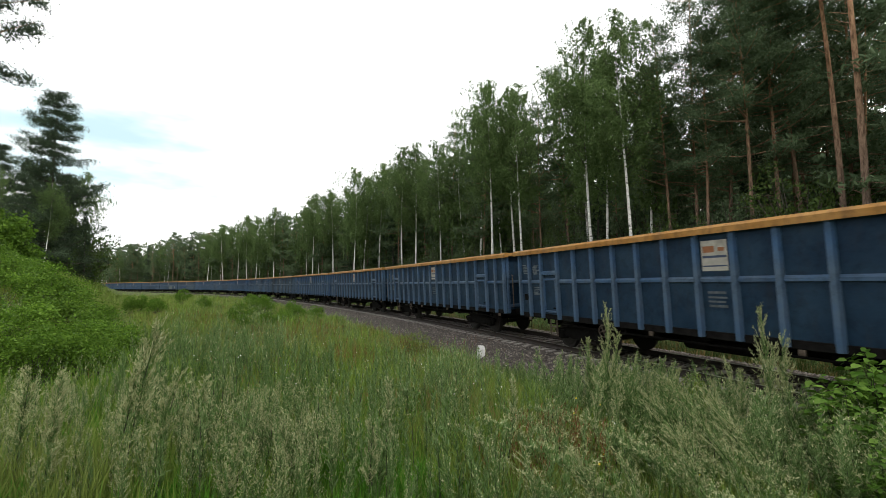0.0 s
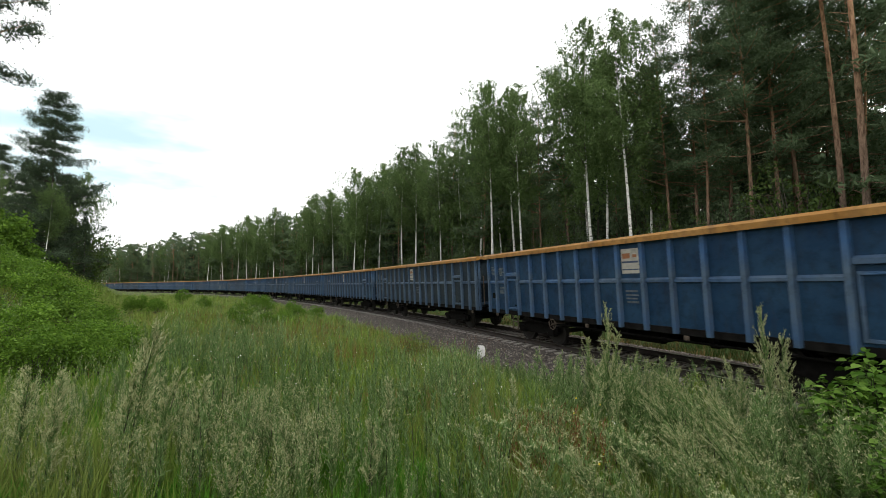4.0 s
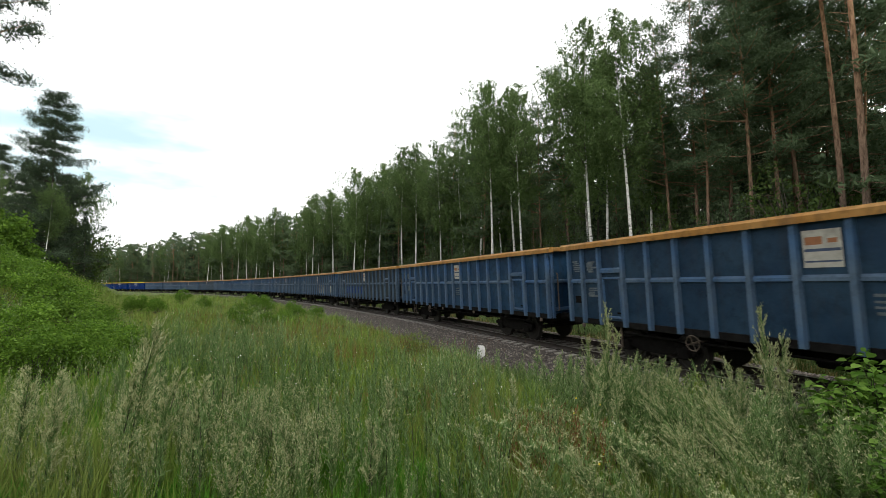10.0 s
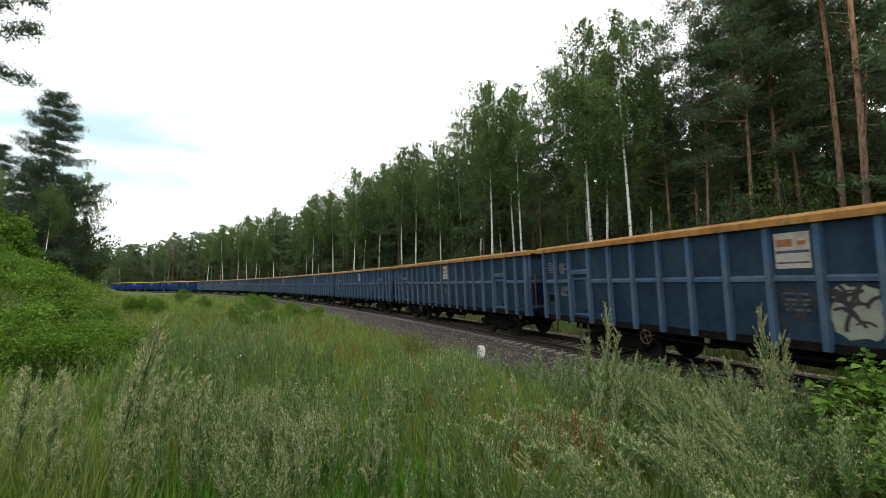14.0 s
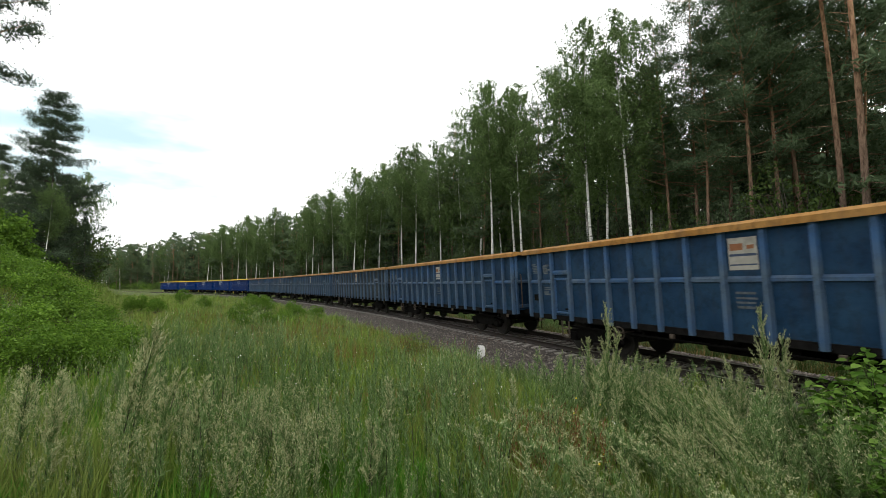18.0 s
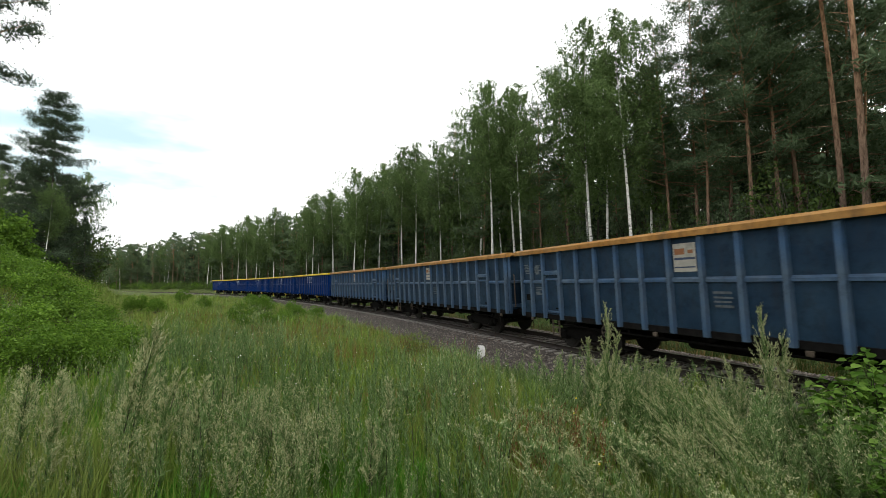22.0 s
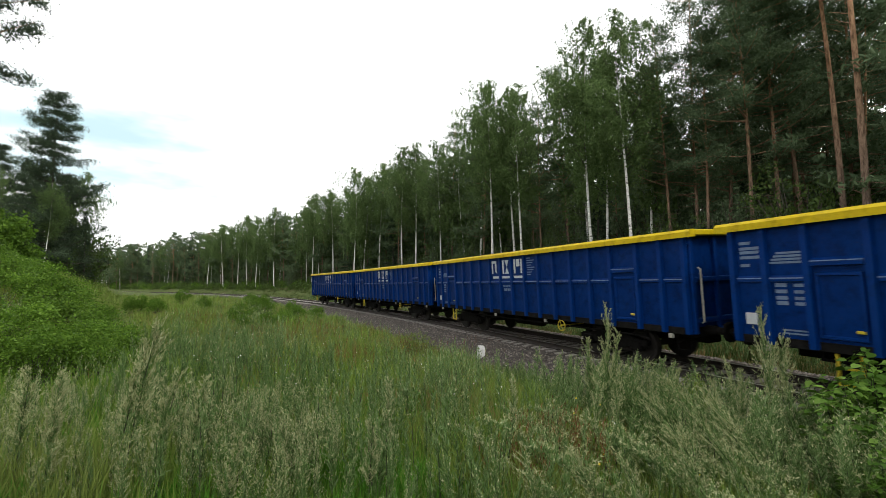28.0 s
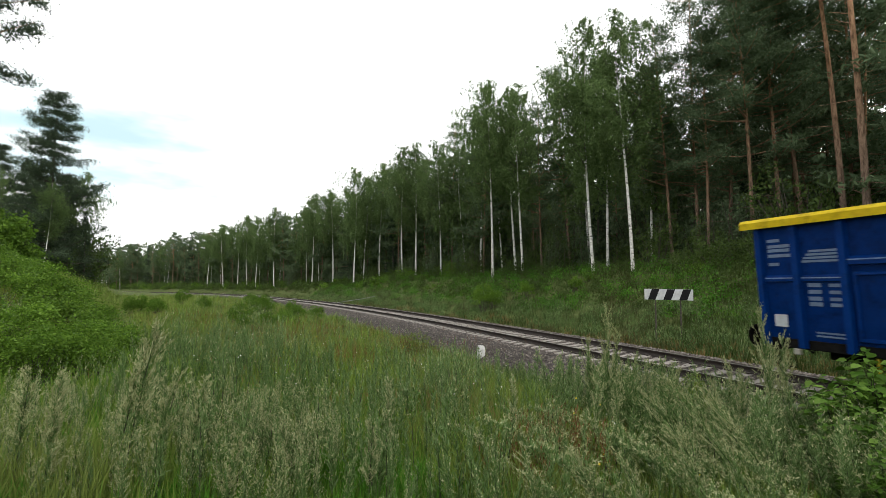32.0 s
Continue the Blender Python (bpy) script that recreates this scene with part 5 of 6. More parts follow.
def build_wood():
    lb, lp = "white-barked birch with a light green drooping crown at the wood's edge", "tall dark green pine with a bare reddish trunk"
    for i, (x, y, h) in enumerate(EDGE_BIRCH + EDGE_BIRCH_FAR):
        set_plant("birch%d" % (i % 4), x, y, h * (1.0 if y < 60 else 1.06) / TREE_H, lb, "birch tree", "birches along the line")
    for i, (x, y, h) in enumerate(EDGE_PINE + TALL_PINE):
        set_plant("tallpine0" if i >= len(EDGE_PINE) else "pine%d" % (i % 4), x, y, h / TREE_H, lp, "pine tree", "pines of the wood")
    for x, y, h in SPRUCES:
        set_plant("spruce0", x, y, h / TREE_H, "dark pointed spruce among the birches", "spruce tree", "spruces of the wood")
    taken = [(x, y) for x, y, h in EDGE_BIRCH + EDGE_BIRCH_FAR + EDGE_PINE + TALL_PINE]
    rnd = random.Random(11)
    for row, (l0, share) in enumerate(((-16.5, 0.38), (-20.5, 0.25), (-25, 0.25), (-31, 0.2))):
        s = -34.0
        while s < (300 if row < 2 else 75):
            s += rnd.uniform(2.8, 5.2) * (1.0 if s < 120 else 1.5)
            l = l0 + rnd.uniform(-1.8, 1.8)
            x, y = (float(q) for q in track_point(np.array(s), l, 0.0, False)[:2])
            if x < -0.80 * y:
                continue
            if min((x - a) ** 2 + (y - b) ** 2 for a, b in taken) < 2.2 ** 2:
                continue
            taken.append((x, y))
            k = rnd.random()
            key = "lowbirch%d" % rnd.randrange(3) if k < share else "lowpine%d" % rnd.randrange(3)
            h = (rnd.uniform(15.5, 18.5) if row < 2 else rnd.uniform(15, 18.5)) * (1.0 if s < 50 else 1.2)
            birch = key.startswith("lowbirch")
            if s < 18 and not key.startswith("lowbirch"):
                h *= 0.96
            set_plant(key, x, y, h / TREE_H, "birch standing inside the wood" if birch else "dark pine standing inside the wood", "birch tree" if birch else "pine tree", "trees of the wood")
    # young trees fill the wood under the crowns
    s = -34.0
    while s < 270:
        s += rnd.uniform(1.6, 3.2) * (1.0 if s < 100 else 1.8)
        for l0, lo, hi in ((-14.6, 2.5, 5.0), (-17.5, 3, 6.5), (-22, 5, 9), (-27, 6, 10)):
            if rnd.random() < (0.62 if l0 > -15 else 0.2):
                continue
            x, y = (float(q) for q in track_point(np.array(s + rnd.uniform(-1, 1)), l0 + rnd.uniform(-1.6, 1.6), 0.0, False)[:2])
            h = rnd.uniform(lo, hi)
            set_plant("young%d" % rnd.randrange(2), x, y, h / 2.0, "slim young tree with dark foliage inside the wood", "young tree", "young trees of the wood", stretch=0.9)
    # undergrowth along the wood's foot
    s = -30.0
    while s < 210:
        s += rnd.uniform(1.4, 2.8) * (1 if s < 70 else 3.2)
        for l0 in (-8.3, -9.8, -11.2, -13.0, -15.0, -18.0):
            if rnd.random() < (0.5 if l0 > -10 else 0.42):
                continue
            x, y = (float(q) for q in track_point(np.array(s + rnd.uniform(-1, 1)), l0 + rnd.uniform(-1, 1), 0.0, False)[:2])
            h = rnd.uniform(0.5, 1.1) * (0.7 if l0 > -10 else 1.0 if l0 > -13 else 1.7)
            set_plant("under%d" % (rnd.randrange(3) if l0 > -15 else rnd.randrange(2)), x, y, h / 1.6, "dense dark green undergrowth shrub under the trees", "shrub", "undergrowth")


def build_far_undergrowth():
    """Bushes along the foot of the far wood, joined."""
    rng = np.random.default_rng(78)
    for name, mat, n, tint in (("far_undergrowth", "dark_leaf", 340, "dark green"), ("far_thicket", "shrub_leaf", 150, "bright green")):
        s = 45 + 245 * rng.random(n) ** 0.9
        l = rng.uniform(-16.5, -10.2, n)
        c = track_point(s, l, 0.0, False)
        z = ground_z(c[:, 0], c[:, 1])
        r = rng.uniform(0.3, 1.0, n) ** 1.5 * 1.9 * np.interp(s, (45, 120, 290), (0.7, 1.0, 1.6))
        m = 150
        u = rng.normal(0, 1, (n, m, 3))
        u /= np.linalg.norm(u, axis=2, keepdims=True)
        u[..., 2] = np.abs(u[..., 2])
        p = u * (r[:, None] * rng.uniform(0.6, 1.15, (n, m)))[..., None] * (1, 1, 1.25)
        p = p + np.stack([c[:, 0], c[:, 1], z - 0.1], 1)[:, None]
        v, f = leaves(p.reshape(-1, 3), 0.34, 0.24, rng)
        tagged(new(name, fast_mesh(name, v, f, M[mat])), tint + " bushes along the foot of the far wood", "bushes", kind="stuff")


def build_slope_weeds():
    """Leafy weeds on the near part of the slope below the wood, joined."""
    rng = np.random.default_rng(79)
    for name, mat, n, l0, l1, low, tint in (("slope_weeds", "fresh_grass", 620, -13.8, -7.6, 0.35, "bright green leafy weeds on the slope below the wood"),
                                             ("slope_mugwort", "mugwort", 520, -9.0, -4.4, 0.3, "grey-green weeds at the foot of the slope"),
                                             ("slope_thicket", "dark_leaf", 420, -14.5, -8.5, 0.45, "dark green leafy weeds on the slope below the wood")):
        s = -26 + 96 * rng.random(n) ** 1.3
        c = track_point(s, rng.uniform(l0, l1, n), 0.0, False)
        z = ground_z(c[:, 0], c[:, 1])
        r = rng.uniform(low, low * 2.1, n)
        m = 190 if mat == "mugwort" else 120
        u = rng.normal(0, 1, (n, m, 3))
        u /= np.linalg.norm(u, axis=2, keepdims=True)
        u[..., 2] = np.abs(u[..., 2])
        q = u * (r[:, None] * rng.uniform(0.25, 1.2, (n, m)))[..., None] * (1, 1, 1.3)
        q = q + np.stack([c[:, 0], c[:, 1], z - 0.04], 1)[:, None]
        v, f = leaves(q.reshape(-1, 3), 0.2 if mat == "mugwort" else 0.13, 0.022 if mat == "mugwort" else 0.06, rng, down=-1.4 if mat == "mugwort" else -0.5)
        tagged(new(name, fast_mesh(name, v, f, M[mat])), tint, "weeds", kind="stuff")


def build_far_wood():
    """The depth of the wood, never seen from near: one mass of leaf sprays."""
    rng = np.random.default_rng(77)
    n = 52000
    s = rng.uniform(-60, 330, n)
    l = rng.uniform(-54, -33, n)
    p = track_point(s, l, 0.0, False)
    p = p[p[:, 0] > -0.80 * p[:, 1]]
    n = len(p)
    z = ground_z(p[:, 0], p[:, 1])
    p[:, 2] = z + 18.0 * rng.random(n) ** 1.35
    v, f = leaves(p, 1.15, 0.8, rng)
    n = 26000
    q = track_point(-80 + 420 * rng.random(n) ** 1.8, rng.uniform(-72, -50, n), 0.0, False)
    q = q[q[:, 0] > -0.80 * q[:, 1]]
    q[:, 2] = ground_z(q[:, 0], q[:, 1]) + 18.0 * rng.random(len(q))
    v2, f2 = leaves(q, 2.2, 1.7, rng)
    v, f = np.concatenate([v, v2]), np.concatenate([f, f2 + len(v)])
    for name, mat, n in (("wood_foliage", "birch_leaf", 900), ("wood_needles", "pine_leaf", 1000)):
        s = 30 + 290 * rng.random(n)
        c = track_point(s, rng.uniform(-31, -15.8, n), 0.0, False)
        c = c[c[:, 0] > -0.80 * c[:, 1]]
        n = len(c)
        c[:, 2] = ground_z(c[:, 0], c[:, 1]) + rng.uniform(1.5, 13.5, n)
        u = rng.normal(0, 1, (n, 75, 3)) * rng.uniform(0.6, 1.3, (n, 1, 1)) * (1, 1, 1.25)
        vv, ff = leaves((c[:, None] + u).reshape(-1, 3), 0.5, 0.26, rng, down=0.4)
        tagged(new(name, fast_mesh(name, vv, ff, M[mat])), "dark green foliage between the trunks of the far wood", "foliage", kind="stuff")
    tagged(new("far_wood", fast_mesh("far_wood", v, f, M["pine_leaf"])), "dark depth of the wood behind the front trees", "woods", kind="stuff")


# ---- the bank and trees on the camera's own side
LEFT_TREES = [("bushpine0", -38.0, 41.0, 18.6, "tall bushy dark pine on the bank"), ("birch2", -41.5, 49.0, 13.0, "birch beside the tall pine"), ("bushpine0", -48.0, 45.0, 14.5, "dark pine on the bank"),
              ("birch0", -42.0, 45.0, 11.5, "leafy birch on the bank"), ("bushpine0", -53.0, 54.0, 14.5, "dark pine on the bank"), ("birch3", -44.0, 41.0, 12.0, "leafy birch on the bank"),
              ("nearpine0", -18.2, 14.7, 17.6, "pine whose lower branches reach over the view"), ("lowpine0", -62.0, 66.0, 14.0, "dark pine on the bank"), ("lowbirch0", -54.0, 60.0, 13.0, "leafy birch on the bank"),
              ("lowpine1", -70.0, 76.0, 14.0, "dark pine on the bank"), ("lowpine2", -60.0, 56.0, 15.0, "dark pine on the bank"), ("birch1", -36.5, 39.0, 9.0, "low leafy birch on the bank"),
              ("bushpine0", -43.5, 48.5, 12.0, "dark pine on the bank"), ("bushpine0", -57.0, 50.0, 14.0, "dark pine on the bank"), ("spruce0", -36.5, 43.5, 7.5, "dark low spruce on the bank"), ("spruce0", -48.0, 53.0, 11.0, "dark low spruce on the bank"), ("spruce0", -41.0, 42.5, 10.0, "dark low spruce on the bank"), ("spruce0", -45.5, 47.0, 10.0, "dark low spruce on the bank"), ("young1", -38.5, 44.0, 5.0, "dark young tree on the bank"), ("lowbirch1", -163.0, 205.0, 17.0, "birch before the far buildings"), ("lowpine0", -152.0, 195.0, 18.5, "pine before the far buildings"), ("lowpine1", -176.0, 216.0, 17.0, "pine before the far buildings"),
              ("young1", -40.5, 48.0, 7.5, "dark young tree on the bank"), ("young0", -42.0, 49.5, 8.5, "dark young tree on the bank"), ("young1", -39.5, 47.3, 6.0, "dark young tree on the bank"), ("young1", -43.0, 49.0, 8.0, "dark young tree on the bank"), ("young0", -44.0, 48.0, 8.0, "dark young tree on the bank"), ("young1", -41.5, 47.0, 7.0, "dark young tree on the bank"),
              ("lowpine2", -147.0, 193.0, 19.0, "pine before the far buildings"), ("lowbirch0", -143.0, 190.0, 15.0, "birch before the far buildings"), ("lowpine1", -140.0, 192.0, 20.0, "pine before the far buildings")]
SHRUB_WIDE = {"shrub0": 1.3, "shrub1": 1.6}
LEFT_SHRUBS = [("shrub1", -6.35, 6.75, 0.46), ("shrub0", -5.85, 7.2, 0.42), ("shrub1", -7.2, 6.9, 0.5), ("shrub0", -6.3, 8.0, 0.48), ("shrub0", -8.9, 11.0, 0.4),
               ("shrub1", -13.1, 13.0, 0.5), ("shrub0", -12.2, 12.5, 0.6), ("shrub1", -10.97, 11.5, 0.68), ("shrub0", -10.1, 11.0, 0.68), ("shrub1", -9.24, 10.5, 0.62), ("shrub0", -8.0, 9.5, 0.56), ("shrub1", -7.24, 9.0, 0.46), ("shrub0", -6.4, 8.3, 0.4), ("shrub1", -14.2, 13.8, 0.5),
               ("shrub1", -18.0, 27.0, 0.4), ("shrub0", -17.3, 25.0, 0.55), ("shrub1", -16.2, 24.4, 0.45), ("shrub0", 3.1, 33.7, 0.95), ("shrub1", 3.9, 33.9, 0.65), ("shrub0", 6.4, 33.0, 0.6), ("shrub0", 9.0, 29.5, 0.5), ("shrub0", -20.0, 33.0, 0.6), ("shrub1", -8.5, 25.0, 0.4), ("shrub0", -7.4, 16.0, 0.3), ("shrub0", -8.5, 18.0, 0.5), ("shrub1", -7.6, 18.6, 0.36), ("shrub1", -11.2, 27.0, 0.6),
               ("shrub1", -9.6, 27.7, 0.4), ("shrub0", -14.5, 26.0, 0.45), ("shrub1", -7.9, 21.2, 0.4), ("shrub1", -8.3, 28.0, 0.45), ("shrub0", -12.0, 34.0, 0.5), ("shrub1", -17.0, 38.0, 0.5), ("shrub1", -13.0, 30.0, 0.5), ("shrub0", -17.7, 24.6, 0.55), ("shrub1", -7.0, 8.5, 0.5)]



def build_left():
    for key, x, y, h, label in LEFT_TREES:
        set_plant(key, x, y, h / (2.0 if key.startswith("young") else TREE_H), label, "pine tree" if "pine" in key else "spruce tree" if "spruce" in key else "young tree" if "young" in key else "birch tree")
    for key, x, y, k in LEFT_SHRUBS:
        set_plant(key, x, y, k, "bright green leafy shrub on the grassy bank", "shrub", "shrubs on the bank", stretch=1.1 if y < 14 else 0.8)
    for x, y, k in ((-19.4, 19.0, 1.3), (-21.0, 19.6, 1.5), (-18.6, 17.4, 0.85)):
        set_plant("leafy0", x, y, k, "bright leafy young tree on the bank", "young tree", "young trees on the bank")
    for x, y, k in ((5.0, 5.1, 0.72), (4.65, 4.65, 0.56), (5.3, 5.6, 0.82), (4.25, 4.2, 0.42), (5.4, 5.0, 0.75), (6.3, 6.3, 0.98), (6.9, 6.7, 1.05), (6.2, 5.7, 0.85), (5.75, 6.1, 0.72), (6.7, 6.0, 1.0), (5.6, 5.3, 0.62), (6.1, 5.2, 0.7), (7.4, 6.6, 1.05), (5.2, 4.9, 0.5)):
        set_plant("broad0", x, y, k, "broad-leaved green bush beside the track", "shrub", "bushes beside the track")
    for x, y, k in ((4.55, 8.1, 0.78), (4.75, 7.9, 0.62), (-0.9, 15.6, 0.62), (-0.55, 15.9, 0.5), (-1.3, 15.9, 0.5), (-1.1, 15.2, 0.42)):
        set_plant("slim0", x, y, k, "slim yellow-green shrub with small leaves beside the track", "shrub", "slim shrubs beside the track")
    rnd = random.Random(23)
    for i in range(44):
        x, y = (float(q) for q in track_point(np.array(rnd.uniform(-4, 52)), rnd.uniform(4.6, 11.0), 0.0, False)[:2])
        set_plant("slim0", x, y, rnd.uniform(0.22, 0.42), "low leafy yellow-green weed in the meadow", "weed", "leafy weeds of the meadow", stretch=1.2)
    for i in range(16):
        d = rnd.uniform(8.0, 13.5)
        x = -d * rnd.uniform(0.86, 1.06)
        set_plant("slim0", x, d, rnd.uniform(0.35, 0.6), "tall leafy weed among the shrubs of the bank", "weed", "leafy weeds of the bank", stretch=1.2)


# ---- meadow: tall weeds and grass
def plume_model(seed, branches=26, bits=12, long=0.3, bow=0.1, low=0.3, flower=0.6, bit=0.024, leaf=0.07, nod=0.5, steep=1.0, stem=0.0058):
    """Mugwort: a dark stalk, rising side branches set with small bits, feathered leaves below. Triangles only.
    Material 0 is the stalk, 1 the leaves, 2 the pale flower bits."""
    r = np.random.default_rng(seed)
    v, f, m = [], [], []

    def tri(a, b, c, k):
        f.append((len(v), len(v) + 1, len(v) + 2))
        v.extend((a, b, c))
        m.append(k)

    bend = r.uniform(-1, 1, 2)
    bend = bend / np.linalg.norm(bend) * bow

    def ax(t):
        return np.array([bend[0] * t * t, bend[1] * t * t, t - abs(bow) * 0.45 * t * t])

    for k in range(4):
        a, b = ax(k / 4), ax((k + 1) / 4)
        w = stem * (1.15 - k / 4)
        tri(a + (w, 0, 0), a - (w, 0, 0), b, 0)
        tri(a + (0, w, 0), a - (0, w, 0), b, 0)
    for i in range(branches):
        t = low + (0.985 - low) * (i + r.random()) / branches
        az = r.uniform(0, 6.28)
        ln = long * (1.12 - t) ** 0.8 * r.uniform(0.5, 1.15) + 0.03
        out = np.array([math.cos(az), math.sin(az), 0.0])
        up = r.uniform(1.2, 2.6) * steep
        p0 = ax(t)
        side = np.array([-out[1], out[0], 0])
        tip = p0 + (out + (0, 0, up)) / math.hypot(1, up) * ln
        tri(p0 - side * 0.0018, p0 + side * 0.0018, tip, 1)
        for k in range(max(3, int(bits * (0.4 + ln / long)))):
            u = r.uniform(0.15, 1.05)
            q = p0 + (tip - p0) * u + (out - (0, 0, nod)) * 0.10 * ln * u ** 3 + r.normal(0, 0.007, 3)
            pale = u > 1 - flower * r.uniform(0.6, 1.0)
            dd = r.normal(0, 0.45 / math.sqrt(steep), 3) + (tip - p0) / ln + ((0, 0, -nod * u) if pale else (0, 0, 0.2))
            dd /= np.linalg.norm(dd)
            lb = bit * r.uniform(0.7, 1.4) * (1.1 if pale else 1.9)
            w = np.cross(dd, r.normal(0, 1, 3))
            w = w / np.linalg.norm(w) * lb * (0.17 if pale else 0.11)
            tri(q - w, q + w, q + dd * lb, 2 if pale else 1)
    for i in range(int(branches * 1.7)):
        t = r.uniform(0.05, 0.8)
        az = r.uniform(0, 6.28)
        out = np.array([math.cos(az), math.sin(az), r.uniform(0.6, 2.2)])
        out /= np.linalg.norm(out)
        w = np.cross(out, r.normal(0, 1, 3))
        w = w / np.linalg.norm(w) * leaf * 0.07
        q = ax(t)
        for k in range(3):
            e = out + r.normal(0, 0.35, 3)
            g = q + out * leaf * 0.4 * k
            tri(g - w, g + w, g + e * leaf * r.uniform(0.6, 1.1), 1)
    return np.array(v), np.array(f), np.array(m, dtype=np.int32)


def spike_model(seed, parts=16, leaf=2.0, bow=0.1, wide=0.0055):
    """A weed seen from farther off: stalk and narrow upright leaves."""
    r = np.random.default_rng(seed)
    v, f, m = [], [], []
    bend = r.uniform(-1, 1, 2) * bow
    for i in range(parts + 2):
        t = 0.08 + 0.9 * i / (parts + 2)
        az = r.uniform(0, 6.28)
        p = np.array([bend[0] * t * t, bend[1] * t * t, t])
        d = np.array([math.cos(az), math.sin(az), r.uniform(0.9, 3.0)])
        d /= np.linalg.norm(d)
        p = p + np.array([math.cos(az), math.sin(az), 0.3]) * r.uniform(0, 0.1) * (1.1 - t) * leaf
        n = np.array([-math.sin(az), math.cos(az), 0]) * wide * leaf
        ln = r.uniform(0.04, 0.1) * leaf
        v += [p - n, p + n, p + d * ln]
        f.append((3 * i, 3 * i + 1, 3 * i + 2))
        m.append(2 if t > 0.75 and i % 3 == 0 else 1)
    w = 0.004 * leaf
    v += [np.array((w, 0, 0)), np.array((-w, 0, 0)), np.array((bend[0] * 0.8, bend[1] * 0.8, 0.9))]
    f.append((len(v) - 3, len(v) - 2, len(v) - 1))
    m.append(0)
    return np.array(v), np.array(f), np.array(m, dtype=np.int32)


def tuft_model(seed, blades=9, h=1.0, spread=0.2, wide=0.009):
    r = np.random.default_rng(seed)
    v, f = [], []
    for i in range(blades):
        a = r.uniform(0, 6.28)
        o = np.array([r.normal(0, spread * 0.5), r.normal(0, spread * 0.5), -0.03])
        out = np.array([math.cos(a), math.sin(a), 0]) * r.uniform(0.03, 0.26)
        hh = h * r.uniform(0.55, 1.1)
        side = np.array([-math.sin(a), math.cos(a), 0]) * wide * r.uniform(0.6, 1.3)
        m = o + out * 0.35 + (0, 0, hh * 0.6)
        tip = o + out + (0, 0, hh * r.uniform(0.75, 1.0))
        k = len(v)
        v.extend((o - side, o + side, m - side * 0.7, m + side * 0.7, tip))
        f.extend(((k, k + 1, k + 3), (k, k + 3, k + 2), (k + 2, k + 3, k + 4)))
    return np.array(v), np.array(f)


def spread_points(n, d0, d1, half, rng, power=1.0):
    """Points in the sector before the camera, denser near it."""
    d = d0 * (d1 / d0) ** (rng.random(n) ** power)
    u = rng.uniform(-half, half, n)
    return u * d, d


def stuff(name, pieces, mat, label, category):
    """Joins scattered pieces; a third array gives the material of a model's faces."""
    v, f, idx, k = [], [], [], 0
    for a, b, *m in pieces:
        v.append(a)
        f.append(b + k)
        if m:
            idx.append(np.tile(m[0], len(b) // len(m[0])))
        k += len(a)
    tagged(new(name, fast_mesh(name, np.concatenate(v), np.concatenate(f), mat, np.concatenate(idx) if idx else None)), label, category, kind="stuff")


WEED = ["stalk", "mugwort", "weed_head"]


def clear_of_shrubs(x, y):
    """False inside the bushes on the bank."""
    ok = np.ones(len(x), bool)
    for key, sx, sy, k in LEFT_SHRUBS:
        ok &= (x - sx) ** 2 + (y - sy) ** 2 > (1.05 * k * SHRUB_WIDE[key]) ** 2
    return ok


# patches of dried dock: x, y, plants, spread
DOCK = [(1.35, 5.0, 110, 0.3), (0.95, 4.4, 40, 0.2), (1.8, 5.4, 60, 0.25), (-4.7, 13.5, 90, 0.7), (-1.2, 15.0, 110, 0.9), (-9.6, 17.5, 130, 0.8), (-4.0, 20.5, 130, 1.2), (-9.5, 9.2, 120, 0.7), (-12.5, 12.0, 160, 1.0), (-12.5, 14.0, 160, 0.9), (-5.5, 16.5, 90, 0.8), (1.5, 18.5, 90, 1.0), (-2.2, 10.5, 60, 0.5)]


def clear_of_dock(x, y):
    ok = np.ones(len(x), bool)
    for cx, cy, n, spread in DOCK:
        ok &= (x - cx) ** 2 + (y - cy) ** 2 > (1.1 * spread) ** 2
    return ok


